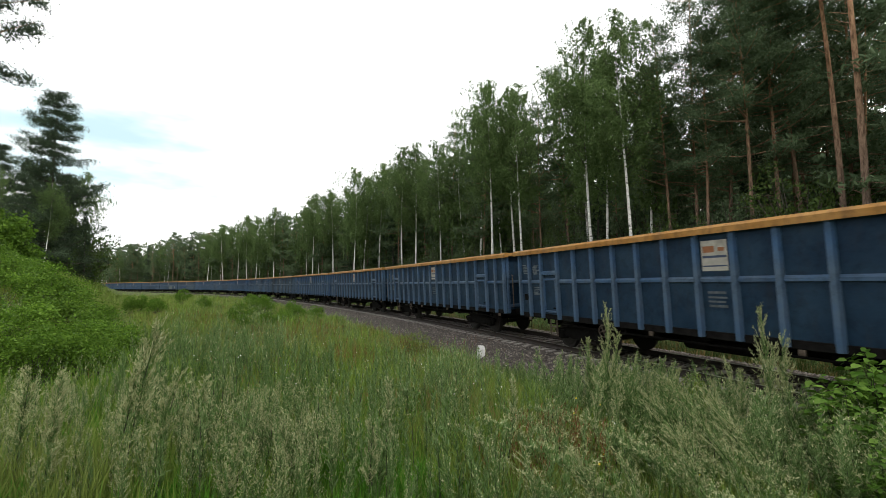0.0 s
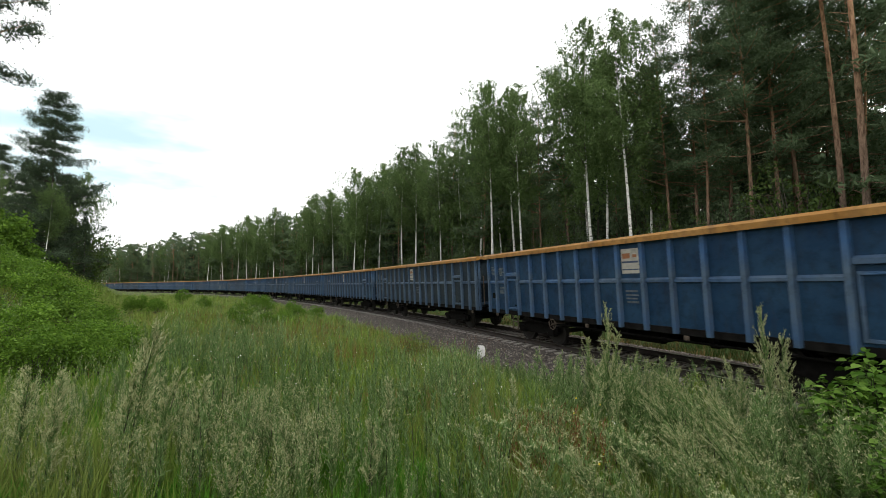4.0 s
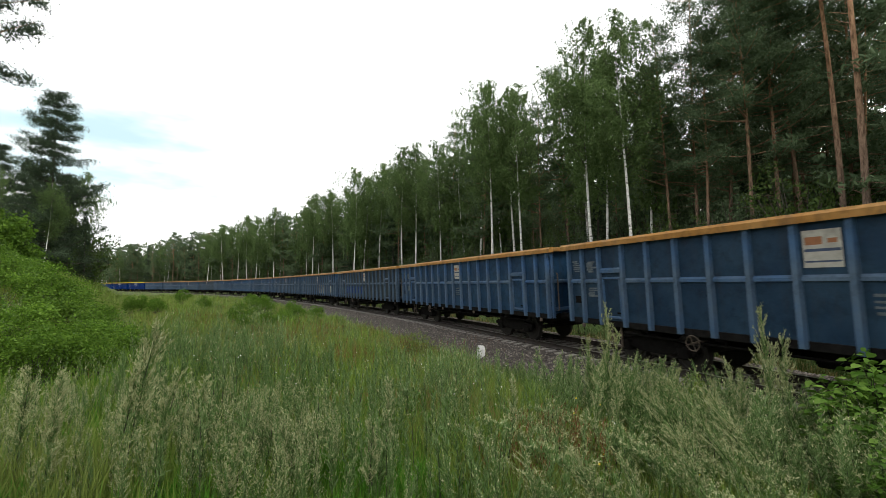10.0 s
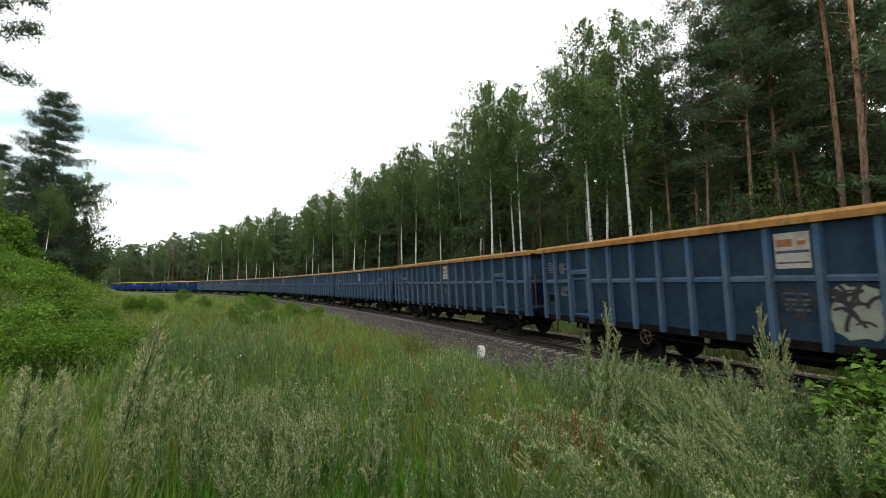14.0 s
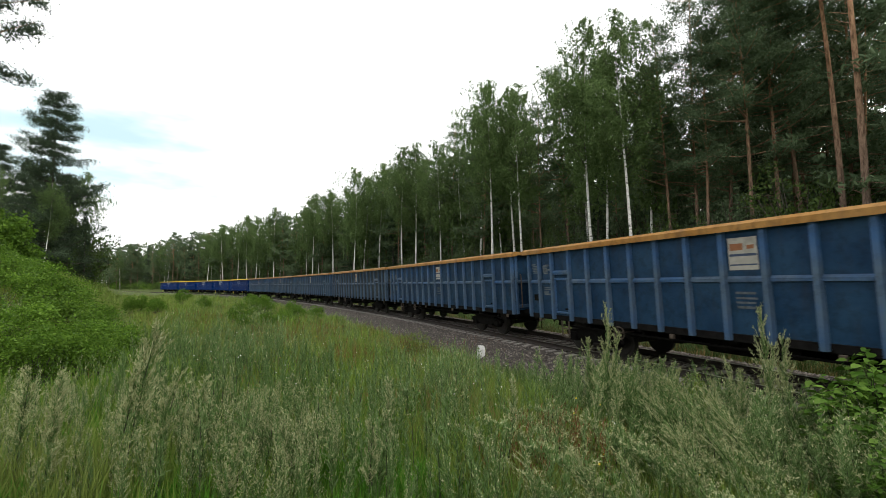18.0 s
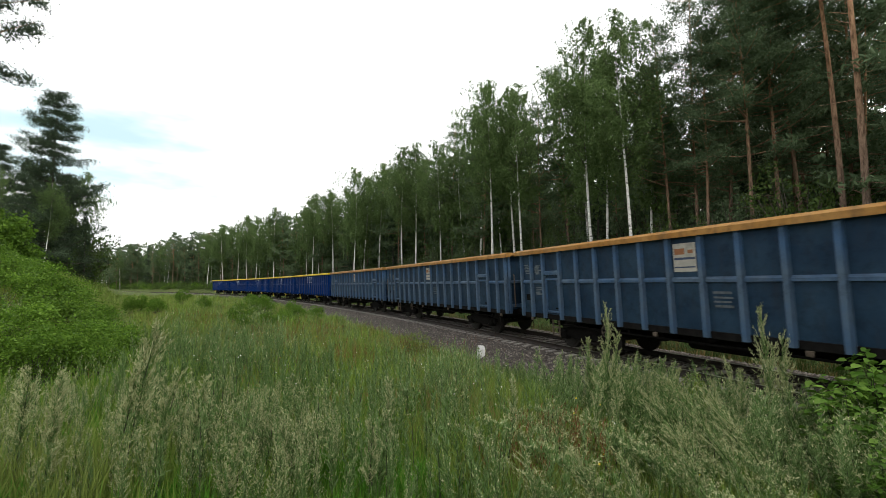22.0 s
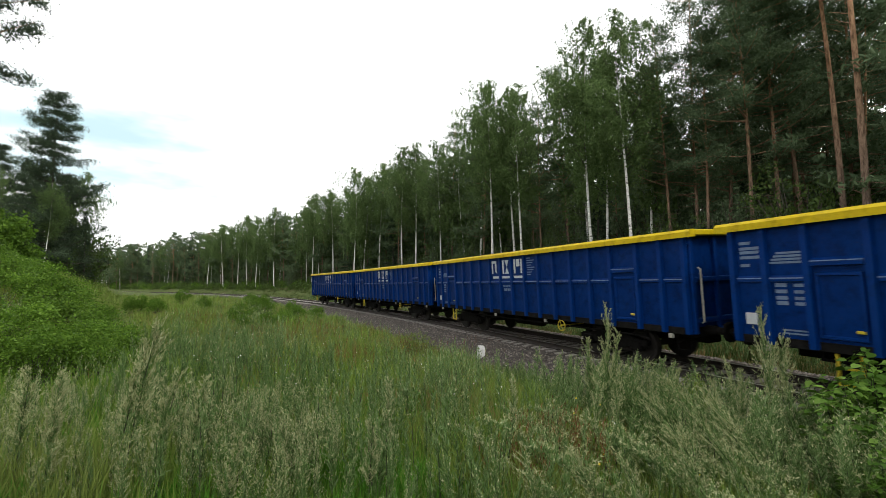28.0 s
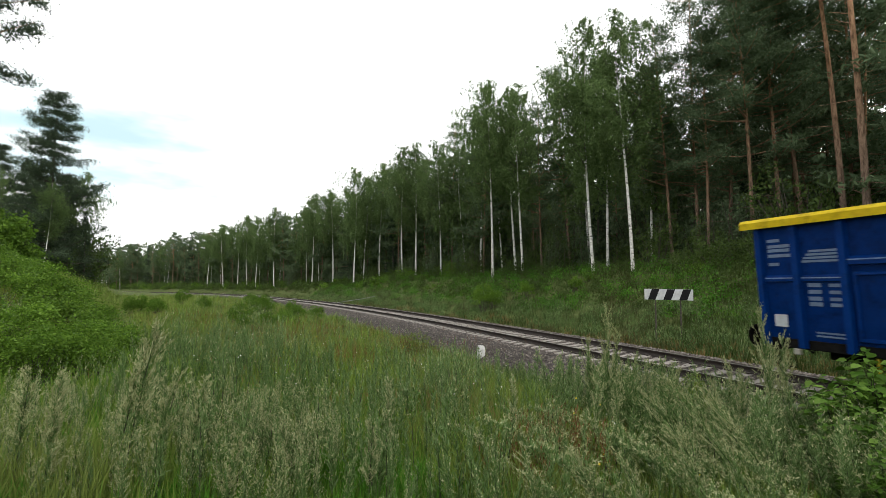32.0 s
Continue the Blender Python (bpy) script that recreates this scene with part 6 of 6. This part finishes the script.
def build_meadow():
    rng = np.random.default_rng(33)

    def ok(x, y, lmin, lmax):
        s, l = track_coords(x, y)
        bush = (x > 0.86 * y) & (y > 2.9) & (y < 7.2) & (x < 8)
        return (l > lmin) & (l < lmax) & clear_of_shrubs(x, y) & ~bush, l

    def put(pieces, model, x, y, size, lean=0.06, turn=None, sink=0.02):
        p = np.stack([x, y, ground_z(x, y) - sink], 1)
        turn = rng.uniform(0, 6.28, len(x)) if turn is None else turn
        out = scatter(model[0], model[1], p, turn, size, rng.normal(0, lean, (len(x), 2)))
        pieces.append((*out, *model[2:]))

    def clumps(n, d0, d1, u0, u1, each, spread, power=1.0):
        """Plants in loose clumps within a sector."""
        d = d0 * (d1 / d0) ** (rng.random(n) ** power)
        u = rng.uniform(u0, u1, n)
        x, y = np.repeat(u * d, each), np.repeat(d, each)
        return x + rng.normal(0, spread, len(x)), y + rng.normal(0, spread, len(y))

    # flowering mugwort near the camera
    pieces = []
    for k in range(6):
        x, y = clumps(15, 3.0, 5.5, -1.05, -0.25, 3, 0.13)
        keep, l = ok(x, y, 3.8, 14.5)
        x, y = x[keep], y[keep]
        put(pieces, plume_model(100 + k, 30, 13, 0.26, 0.07, 0.38, 0.8, 0.019, 0.06, 0.5, 2.2, 0.0085), x, y, rng.uniform(0.7, 1.05, len(x)) * np.interp(y, (2.3, 3.4, 5), (0.72, 0.92, 0.9)) * np.interp(x / y, (-0.8, -0.55), (0.78, 1.0)), 0.06)
    for k in range(4):
        x, y = clumps(9, 3.1, 7.0, -0.3, 0.3, 2, 0.2)
        keep, l = ok(x, y, 3.8, 14.5)
        x, y = x[keep], y[keep]
        put(pieces, plume_model(110 + k, 28, 12, 0.2, 0.08, 0.3, 0.35, 0.022, 0.07, 0.5, 2.4), x, y, rng.uniform(0.55, 0.95, len(x)) * np.interp(y, (2.3, 3.4, 5), (0.75, 0.95, 1.0)), 0.06)
    # younger plants, still without flowers, upright and grey-green
    for k in range(8):
        x, y = clumps(62, 3.1, 11.0, -1.0, 1.1, 4, 0.17, 0.7)
        keep, l = ok(x, y, 3.7, 14.5)
        keep &= (soft_noise(x, y, 2.2, 9) > -0.35) & clear_of_dock(x, y)
        keep &= (x < 0.15 * y) | (y > 5.2) | (rng.random(len(x)) < 0.35)
        x, y = x[keep], y[keep]
        put(pieces, plume_model(120 + k, 18, 7, 0.17, 0.08, 0.25, 0.04, 0.026, 0.075, 0.3, 3.2), x, y, rng.uniform(0.5, 1.0, len(x)) * np.interp(y, (2.2, 3.4, 6), (0.7, 0.9, 1.0)) * (1 + 0.22 * soft_noise(x, y, 3.0, 50)) * np.interp(x / y, (-0.8, -0.55), (0.72, 1.0)), 0.07)
    # single stems that stand out dark
    x, y = clumps(110, 3.0, 9, -0.75, 0.75, 1, 0.2)
    keep, l = ok(x, y, 3.8, 13.5)
    x, y = x[keep], y[keep]
    put(pieces, plume_model(131, 16, 5, 0.14, 0.05, 0.5, 0.4, 0.02, 0.04, 0.5, 2.0, 0.008), x, y, rng.uniform(0.9, 1.15, len(x)) * np.interp(y, (2.5, 4), (0.8, 1.0)), 0.07)
    # along the edge of the ballast
    for k in range(4):
        n = 170
        p = track_point(rng.uniform(-13.5, -4.6, n), rng.uniform(2.2, 5.2, n), -0.5, True)
        put(pieces, plume_model(160 + k, 26, 10, 0.24, 0.1, 0.2, 0.4, 0.026, 0.08, 0.3, 1.2), p[:, 0], p[:, 1], rng.uniform(0.65, 1.35, n), 0.1, sink=-0.05)
    for k in range(6):
        x, y = clumps(450, 7.5, 40, -1.0, 1.0, 5, 0.35, 0.9)
        keep, l = ok(x, y, 4.0, 13.5)
        keep &= (soft_noise(x, y, 4.2, 10) > -0.12) & clear_of_dock(x, y)
        x, y = x[keep], y[keep]
        put(pieces, spike_model(180 + k, 16, 1.5), x, y, rng.uniform(0.4, 0.95, len(x)) * (1 + 0.25 * soft_noise(x, y, 5.0, 51)), 0.07)
    for k in range(3):
        x, y = clumps(640, 6.4, 24, -1.3, -0.75, 4, 0.3, 0.9)
        keep, l = ok(x, y, 10.5, 24.0)
        x, y = x[keep], y[keep]
        put(pieces, spike_model(186 + k, 22, 1.2, 0.1, 0.005), x, y, rng.uniform(0.4, 0.8, len(x)), 0.1)
    for k in range(5):
        x, y = clumps(900, 8, 70, -1.25, 1.25, 4, 0.5, 0.9)
        keep, l = ok(x, y, -8.4, -4.3)
        keep &= soft_noise(x, y, 5.0, 11) > -0.3
        x, y = x[keep], y[keep]
        put(pieces, spike_model(190 + k, 16, 1.7), x, y, rng.uniform(0.5, 1.05, len(x)), 0.07)
    stuff("mugwort_meadow", pieces, [M[k] for k in WEED], "dense stand of tall grey-green mugwort weeds", "weeds")

    # weeds that arch over to one side
    pieces = []
    for k in range(6):
        n = 9
        x, y = rng.uniform(0.5, 4.4, n), rng.uniform(3.0, 5.6, n)
        keep, l = ok(x, y, 3.6, 14)
        x, y = x[keep], y[keep]
        model = plume_model(140 + k, 46, 24, 0.30, 0.62, 0.22, 0.45, 0.02, 0.05, 0.9)
        a = math.atan2(model[0][8 * 3 - 1][1], model[0][8 * 3 - 1][0])
        turn = rng.normal(2.75, 0.35, len(x)) - a
        put(pieces, model, x, y, rng.uniform(0.8, 1.2, len(x)), 0.05, turn)
    stuff("arching_weeds", pieces, [M[k] for k in WEED], "pale feathery weeds that arch over", "weeds")

    # rust-brown dock and dry heads in patches
    pieces = []
    for cx, cy, n, spread in DOCK:
        x, y = rng.normal(cx, spread, n), rng.normal(cy, spread, n)
        put(pieces, spike_model(210 + n % 7, 30, 1.0, 0.1, 0.006), x, y, rng.uniform(0.4, 0.85, n), 0.12)
    pieces = [q[:2] for q in pieces]
    stuff("dry_dock", pieces, M["rust_weed"], "patches of rust-brown dried dock", "weeds")

    # small white and yellow flowers
    for name, mat, count, label in (("white_flowers", "white_petal", 46, "small white flowers scattered in the meadow"), ("yellow_flowers", "yellow_petal", 16, "small yellow flowers in the meadow")):
        x, y = spread_points(count, 3.5, 16, 0.75, rng, 0.8)
        keep, l = ok(x, y, 3.8, 13.5)
        x, y = np.repeat(x[keep], 3), np.repeat(y[keep], 3)
        x, y = x + rng.normal(0, 0.05, len(x)), y + rng.normal(0, 0.05, len(y))
        c = np.stack([x, y, ground_z(x, y) + rng.uniform(0.5, 0.8, len(x))], 1)
        v, f = leaves(c, 0.026, 0.024, rng)
        tagged(new(name, fast_mesh(name, v, f, M[mat])), label, "flowers", kind="stuff")

    # green grass
    pieces = []
    for k in range(6):
        model = tuft_model(200 + k, 10, 1.0, 0.2, 0.0065)
        x, y = spread_points(6200, 2.4, 60, 1.15, rng, 0.75)
        keep, l = ok(x, y, 3.7, 26.0)
        x, y = x[keep], y[keep]
        d = np.hypot(x, y)
        size = rng.uniform(0.35, 0.75, len(x)) * np.interp(d, (2, 4, 20, 60), (0.6, 0.9, 0.85, 1.2)) * (1 + 0.3 * soft_noise(x, y, 4.0, 61))
        wd = size * np.interp(d, (3, 20, 60), (1, 2.0, 4.5))
        put(pieces, model, x, y, np.stack([wd, wd, size], 1), 0.14, sink=0.0)
    # shorter grass all round the camera
    x, y = rng.uniform(-16, 16, 9000), rng.uniform(-16, 8, 9000)
    keep, l = ok(x, y, 3.7, 40.0)
    keep &= (np.hypot(x, y) > 0.9) & ((y < 2.4) | (np.abs(x) > 1.15 * y))
    x, y = x[keep], y[keep]
    put(pieces, tuft_model(270, 9), x, y, rng.uniform(0.25, 0.5, len(x)), 0.14, sink=0.0)
    stuff("meadow_grass", pieces, M["grass"], "long green meadow grass", "grass")
    # fresh short grass between the weeds
    pieces = []
    for k in range(3):
        x, y = spread_points(2300, 2.5, 7.5, 1.15, rng, 0.9)
        keep, l = ok(x, y, 4.2, 14.0)
        keep &= soft_noise(x, y, 1.6, 71) > -0.25
        x, y = x[keep], y[keep]
        put(pieces, tuft_model(280 + k, 12, 1.0, 0.22, 0.010), x, y, rng.uniform(0.3, 0.6, len(x)), 0.2, sink=0.0)
    stuff("fresh_grass", pieces, M["fresh_grass"], "fresh green grass between the tall weeds", "grass")
    # dry brownish grass in patches
    pieces = []
    for k in range(3):
        model = tuft_model(230 + k, 8)
        x, y = spread_points(3600, 3, 70, 1.1, rng, 0.8)
        keep, l = ok(x, y, 3.4, 18.0)
        keep &= (soft_noise(x, y, 7, 21) > -0.1) | (l < 5.2)
        x, y = x[keep], y[keep]
        size = rng.uniform(0.28, 0.6, len(x))
        wd = size * np.interp(np.hypot(x, y), (3, 20, 60), (0.8, 1.8, 4.0))
        put(pieces, model, x, y, np.stack([wd, wd, size], 1), 0.15, sink=0.0)
    for k in range(2):
        model = tuft_model(240 + k, 8)
        x, y = spread_points(6200, 8, 90, 1.25, rng, 0.85)
        keep, l = ok(x, y, -5.6, -3.5)
        x, y = x[keep], y[keep]
        size = rng.uniform(0.3, 0.62, len(x))
        wd = size * np.interp(np.hypot(x, y), (8, 20, 60), (1.2, 2.0, 4.0))
        put(pieces, model, x, y, np.stack([wd, wd, size], 1), 0.15, sink=0.0)
    stuff("dry_grass", pieces, M["dry_grass"], "patches of dry brownish grass", "grass")
    # the far slope
    pieces = []
    for k in range(5):
        model = tuft_model(260 + k, 9)
        x, y = spread_points(8000, 7.5, 150, 1.25, rng, 0.85)
        keep, l = ok(x, y, -14.5, -3.9)
        x, y = x[keep], y[keep]
        d = np.hypot(x, y)
        size = rng.uniform(0.3, 0.7, len(x))
        wd = size * np.interp(d, (8, 14, 60, 150), (1.2, 1.8, 4.5, 9.0))
        put(pieces, model, x, y, np.stack([wd, wd, size], 1), 0.12, sink=0.0)
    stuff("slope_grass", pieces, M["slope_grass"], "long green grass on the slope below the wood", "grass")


# x, y, height, lean, reach of the side branches
TALL_WEEDS = [(2.95, 7.9, 2.3, 0.0, 0.2), (3.15, 8.1, 1.9, 0.04, 0.2), (2.75, 8.1, 1.7, -0.05, 0.2), (3.3, 7.8, 1.5, 0.08, 0.22), (5.45, 7.3, 2.45, -0.02, 0.2), (5.2, 7.1, 1.9, 0.06, 0.22), (5.75, 7.5, 2.0, 0.05, 0.22), (5.0, 7.4, 1.6, -0.1, 0.22), (3.5, 7.6, 1.5, 0.02, 0.22), (3.9, 7.3, 1.46, 0.0, 0.22), (4.75, 7.0, 1.5, 0.02, 0.22), (5.6, 7.1, 1.7, 0.0, 0.22),
              (-2.45, 3.35, 1.5, 0.14, 0.2), (-2.55, 3.4, 1.36, 0.12, 0.2), (-2.2, 3.3, 1.15, 0.12, 0.2), (-1.95, 3.3, 1.1, 0.1, 0.2), (-2.9, 3.2, 1.1, 0.08, 0.2), (-3.2, 3.3, 1.1, 0.05, 0.2), (-1.5, 3.0, 0.85, 0.1, 0.2), (-2.7, 3.0, 1.0, 0.04, 0.2),
              (1.9, 5.6, 1.3, 0.05, 0.25), (2.35, 6.0, 1.25, 0.03, 0.25), (4.4, 6.9, 1.4, -0.1, 0.25), (-0.6, 4.6, 1.15, 0.03, 0.15), (0.75, 4.9, 1.2, 0.04, 0.15), (-0.55, 3.4, 0.95, 0.0, 0.16), (3.3, 5.0, 1.45, -0.42, 0.4), (2.7, 4.4, 1.3, -0.45, 0.4), (3.5, 4.5, 1.35, -0.5, 0.4), (3.0, 4.1, 1.15, -0.45, 0.4), (2.4, 3.9, 1.05, -0.4, 0.38), (3.7, 5.2, 1.4, -0.35, 0.38), (1.4, 3.6, 0.9, -0.4, 0.36), (0.9, 3.7, 0.85, -0.35, 0.36), (1.8, 3.7, 0.9, -0.4, 0.36)]


def build_tall_weeds():
    """Single tall mugwort plants that stand out from the rest."""
    for i, (x, y, h, lean, reach) in enumerate(TALL_WEEDS):
        t = new("mugwort_plant")
        mv, mf, mi = plume_model(300 + i, 40, 34, reach * (1.7 if h > 1.45 and lean > -0.2 else 1.25), 0.04, 0.28 if y > 3.6 else 0.46, 0.85, 0.021, 0.06, 0.3, 1.15)
        mv = mv * (0.5 + 0.3 * h, 0.5 + 0.3 * h, h)
        mv[:24, :2] *= 1.7
        mv[:, 0] += lean * np.abs(mv[:, 2]) ** 1.5
        for k, name in enumerate(("stalk", "foliage", "flower_head")):
            pick = np.flatnonzero(mi == k)
            vv = mv[mf[pick]].reshape(-1, 3)
            part(name, fast_mesh(name, vv, np.arange(len(vv)).reshape(-1, 3), M[WEED[k]]), None, t, "pale flowering tips" if k == 2 else "")
        t.matrix_basis = pose(x, y, float(ground_z(np.array([x]), np.array([y]))[0]) - 0.02)
        tagged(t, "tall single mugwort plant with pale flower spikes", "weed", "tall mugwort plants")


build_wood()
build_tall_weeds()
build_far_wood()
build_far_undergrowth()
build_slope_weeds()
build_left()
build_meadow()
# ---- lineside things
M["sign_white"] = plain_mat("sign_white_paint", (0.42, 0.43, 0.43), 0.6, 0, 0.2, 6.0, 0.15)
M["sign_black"] = plain_mat("sign_black_paint", (0.009, 0.009, 0.01), 0.6, 0, 0.3, 6.0, 0.1)
M["post_white"] = plain_mat("whitewashed_concrete", (0.502, 0.502, 0.486), 0.8, 0, 0.2, 8.0)
M["zinc"] = plain_mat("galvanised_post", (0.243, 0.251, 0.251), 0.5, 0.6, 0.25, 8.0)


def build_sign():
    t = new("warning_sign")
    g = Geo().box(-0.93, 0.93, -0.012, 0.012, 0, 0.46, 0.004)
    part("board", g, [M["sign_white"]], t, "white board")
    for k in range(3):
        g = Geo()
        x = -0.80 + k * 0.60
        a, b = 0.16, 0.30
        g.add([(x, -0.016, 0.003), (x + b, -0.016, 0.003), (x + b + a, -0.016, 0.457), (x + a, -0.016, 0.457), (x, -0.012, 0.003), (x + b, -0.012, 0.003), (x + b + a, -0.012, 0.457), (x + a, -0.012, 0.457)],
              [(0, 1, 2, 3), (7, 6, 5, 4), (0, 4, 5, 1), (1, 5, 6, 2), (2, 6, 7, 3), (3, 7, 4, 0)])
        part("stripe", g, [M["sign_black"]], t, "black slanted stripe")
    for x in (-0.5, 0.46):
        part("sign_post", Geo().tube([(x, 0.04, -1.9), (x, 0.04, 0.4)], 0.028, 8), [M["dark_bark"]], t, "thin dull dark post")
    t.matrix_basis = pose(9.62, 18.4, 1.38, 0, 1.2, -20)
    tagged(t, "white board with black slanted stripes on two thin posts", "railway sign")


def build_lineside():
    # white marker post by the ballast
    t = new("marker_post")
    g = Geo()
    vs = [(x * k, y * k, z) for z, k in ((-0.4, 1.0), (0.42, 0.95), (0.52, 0.7)) for x, y in ((-0.13, -0.1), (0.13, -0.1), (0.13, 0.1), (-0.13, 0.1))]
    fs = [(i * 4 + k, i * 4 + (k + 1) % 4, i * 4 + 4 + (k + 1) % 4, i * 4 + 4 + k) for i in range(2) for k in range(4)] + [(8, 9, 10, 11), (3, 2, 1, 0)]
    g.add(vs, fs)
    part("post_body", g, [M["post_white"]], t)
    t.matrix_basis = pose(1.39, 16.4, -0.72, 0, 3, 25)
    tagged(t, "short whitewashed concrete marker post beside the ballast", "marker post")
    # short dark stakes along the ballast foot
    for x, y, h in ((-2.75, 28.6, 0.55), (-11.5, 41.0, 0.5), (-20.8, 58.5, 0.5)):
        t = new("dark_stake")
        part("stake_body", Geo().tube([(0, 0, -0.3), (0.01, 0, h * 0.6), (0.03, 0, h)], [0.09, 0.085, 0.05], 7), [M["under"]], t)
        t.matrix_basis = pose(x, y, float(ground_z(np.array([x]), np.array([y]))[0]))
        tagged(t, "short dark stake at the foot of the ballast", "stake", "stakes along the line")
    # a fallen pale pole on the far slope
    t = new("fallen_pole")
    g = Geo()
    g.tube([(-2.6, 0, 0.0), (-0.8, 0.05, 0.28), (0.9, -0.03, 0.5), (2.7, 0, 0.82)], [0.03, 0.034, 0.03, 0.022], 7)
    part("pole_body", g, [M["zinc"]], t)
    x, y = -11.2, 54.5
    t.matrix_basis = pose(x, y, float(ground_z(np.array([x]), np.array([y]))[0]) + 0.45, 0, 0, -15)
    tagged(t, "pale pole lying slantwise in the grass of the slope", "pole")


M["brick_red"] = plain_mat("red_facade_plaster", (0.243, 0.081, 0.0607), 0.85, 0, 0.15, 1.0)
M["facade_white"] = plain_mat("white_facade_plaster", (0.583, 0.583, 0.567), 0.85, 0, 0.08, 1.0)
M["window_glass"] = plain_mat("dark_window_glass", (0.0243, 0.0284, 0.0324), 0.12, 0, 0.2, 1.0)
M["roof_grey"] = plain_mat("grey_roof_felt", (0.0972, 0.0972, 0.101), 0.85, 0, 0.2, 1.0)


def build_town():
    """Blocks of flats, a mast and a chimney far behind the bend."""
    for x, y, w, h, turn, mat, label in ((-206.5, 262.0, 19.0, 14.5, 12, "facade_white", "white block of flats far behind the trees"), (-219.5, 265.0, 5.5, 13.2, 12, "brick_red", "red block of flats far behind the trees"),
                                         (-190.0, 268.0, 22.0, 10.5, 8, "facade_white", "low white block of flats far behind the trees")):
        t = new("apartment_building")
        part("wall", Geo().box(-w / 2, w / 2, 0, 11, -1, h, 0.05), [M[mat]], t)
        part("roof", Geo().box(-w / 2 - 0.4, w / 2 + 0.4, -0.4, 11.4, h, h + 0.5, 0.05), [M["roof_grey"]], t)
        me = Geo().box(-0.75, 0.75, -0.06, 0.02, 0, 1.5, 0.02).mesh("window", [M["window_glass"]])
        for j in range(int(h // 3)):
            for i in range(int(w // 3)):
                part("window", me, None, t, at=pose(-w / 2 + 1.6 + i * 3.0, 0, 1.0 + j * 3.0))
        t.matrix_basis = pose(x, y, 0.4, 0, 0, turn)
        tagged(t, label, "building", "town behind the bend")
    t = new("radio_mast")
    g = Geo()
    for a in range(3):
        c, s = math.cos(a * 2.094), math.sin(a * 2.094)
        g.tube([(c * 1.6, s * 1.6, 0), (c * 0.9, s * 0.9, 44)], 0.16, 5)
    for k in range(22):
        z = 2 * k
        r = 1.6 - 0.7 * z / 44
        for a in range(3):
            p = [(r * math.cos(b * 2.094), r * math.sin(b * 2.094)) for b in (a, a + 1)]
            g.tube([(*p[0], z), (*p[1], z + 2)], 0.09, 4)
    part("lattice", g, [M["zinc"]], t)
    t.matrix_basis = pose(-262.0, 345.0, 0)
    tagged(t, "thin grey lattice mast far off", "mast")
    t = new("tower_crane")
    part("tower", Geo().box(-0.7, 0.7, -0.7, 0.7, 0, 44, 0.05), [M["brick_red"]], t)
    part("jib", Geo().box(-7, 4, -0.4, 0.4, 42, 43.2, 0.05), [M["facade_white"]], t)
    part("cab", Geo().box(-1.4, 1.4, -1.2, 1.2, 39.5, 42, 0.1), [M["brick_red"]], t)
    t.matrix_basis = pose(-187.0, 340.0, 0)
    tagged(t, "red and white tower top above the far trees", "crane")


build_sign()
build_lineside()
build_town()
motions()
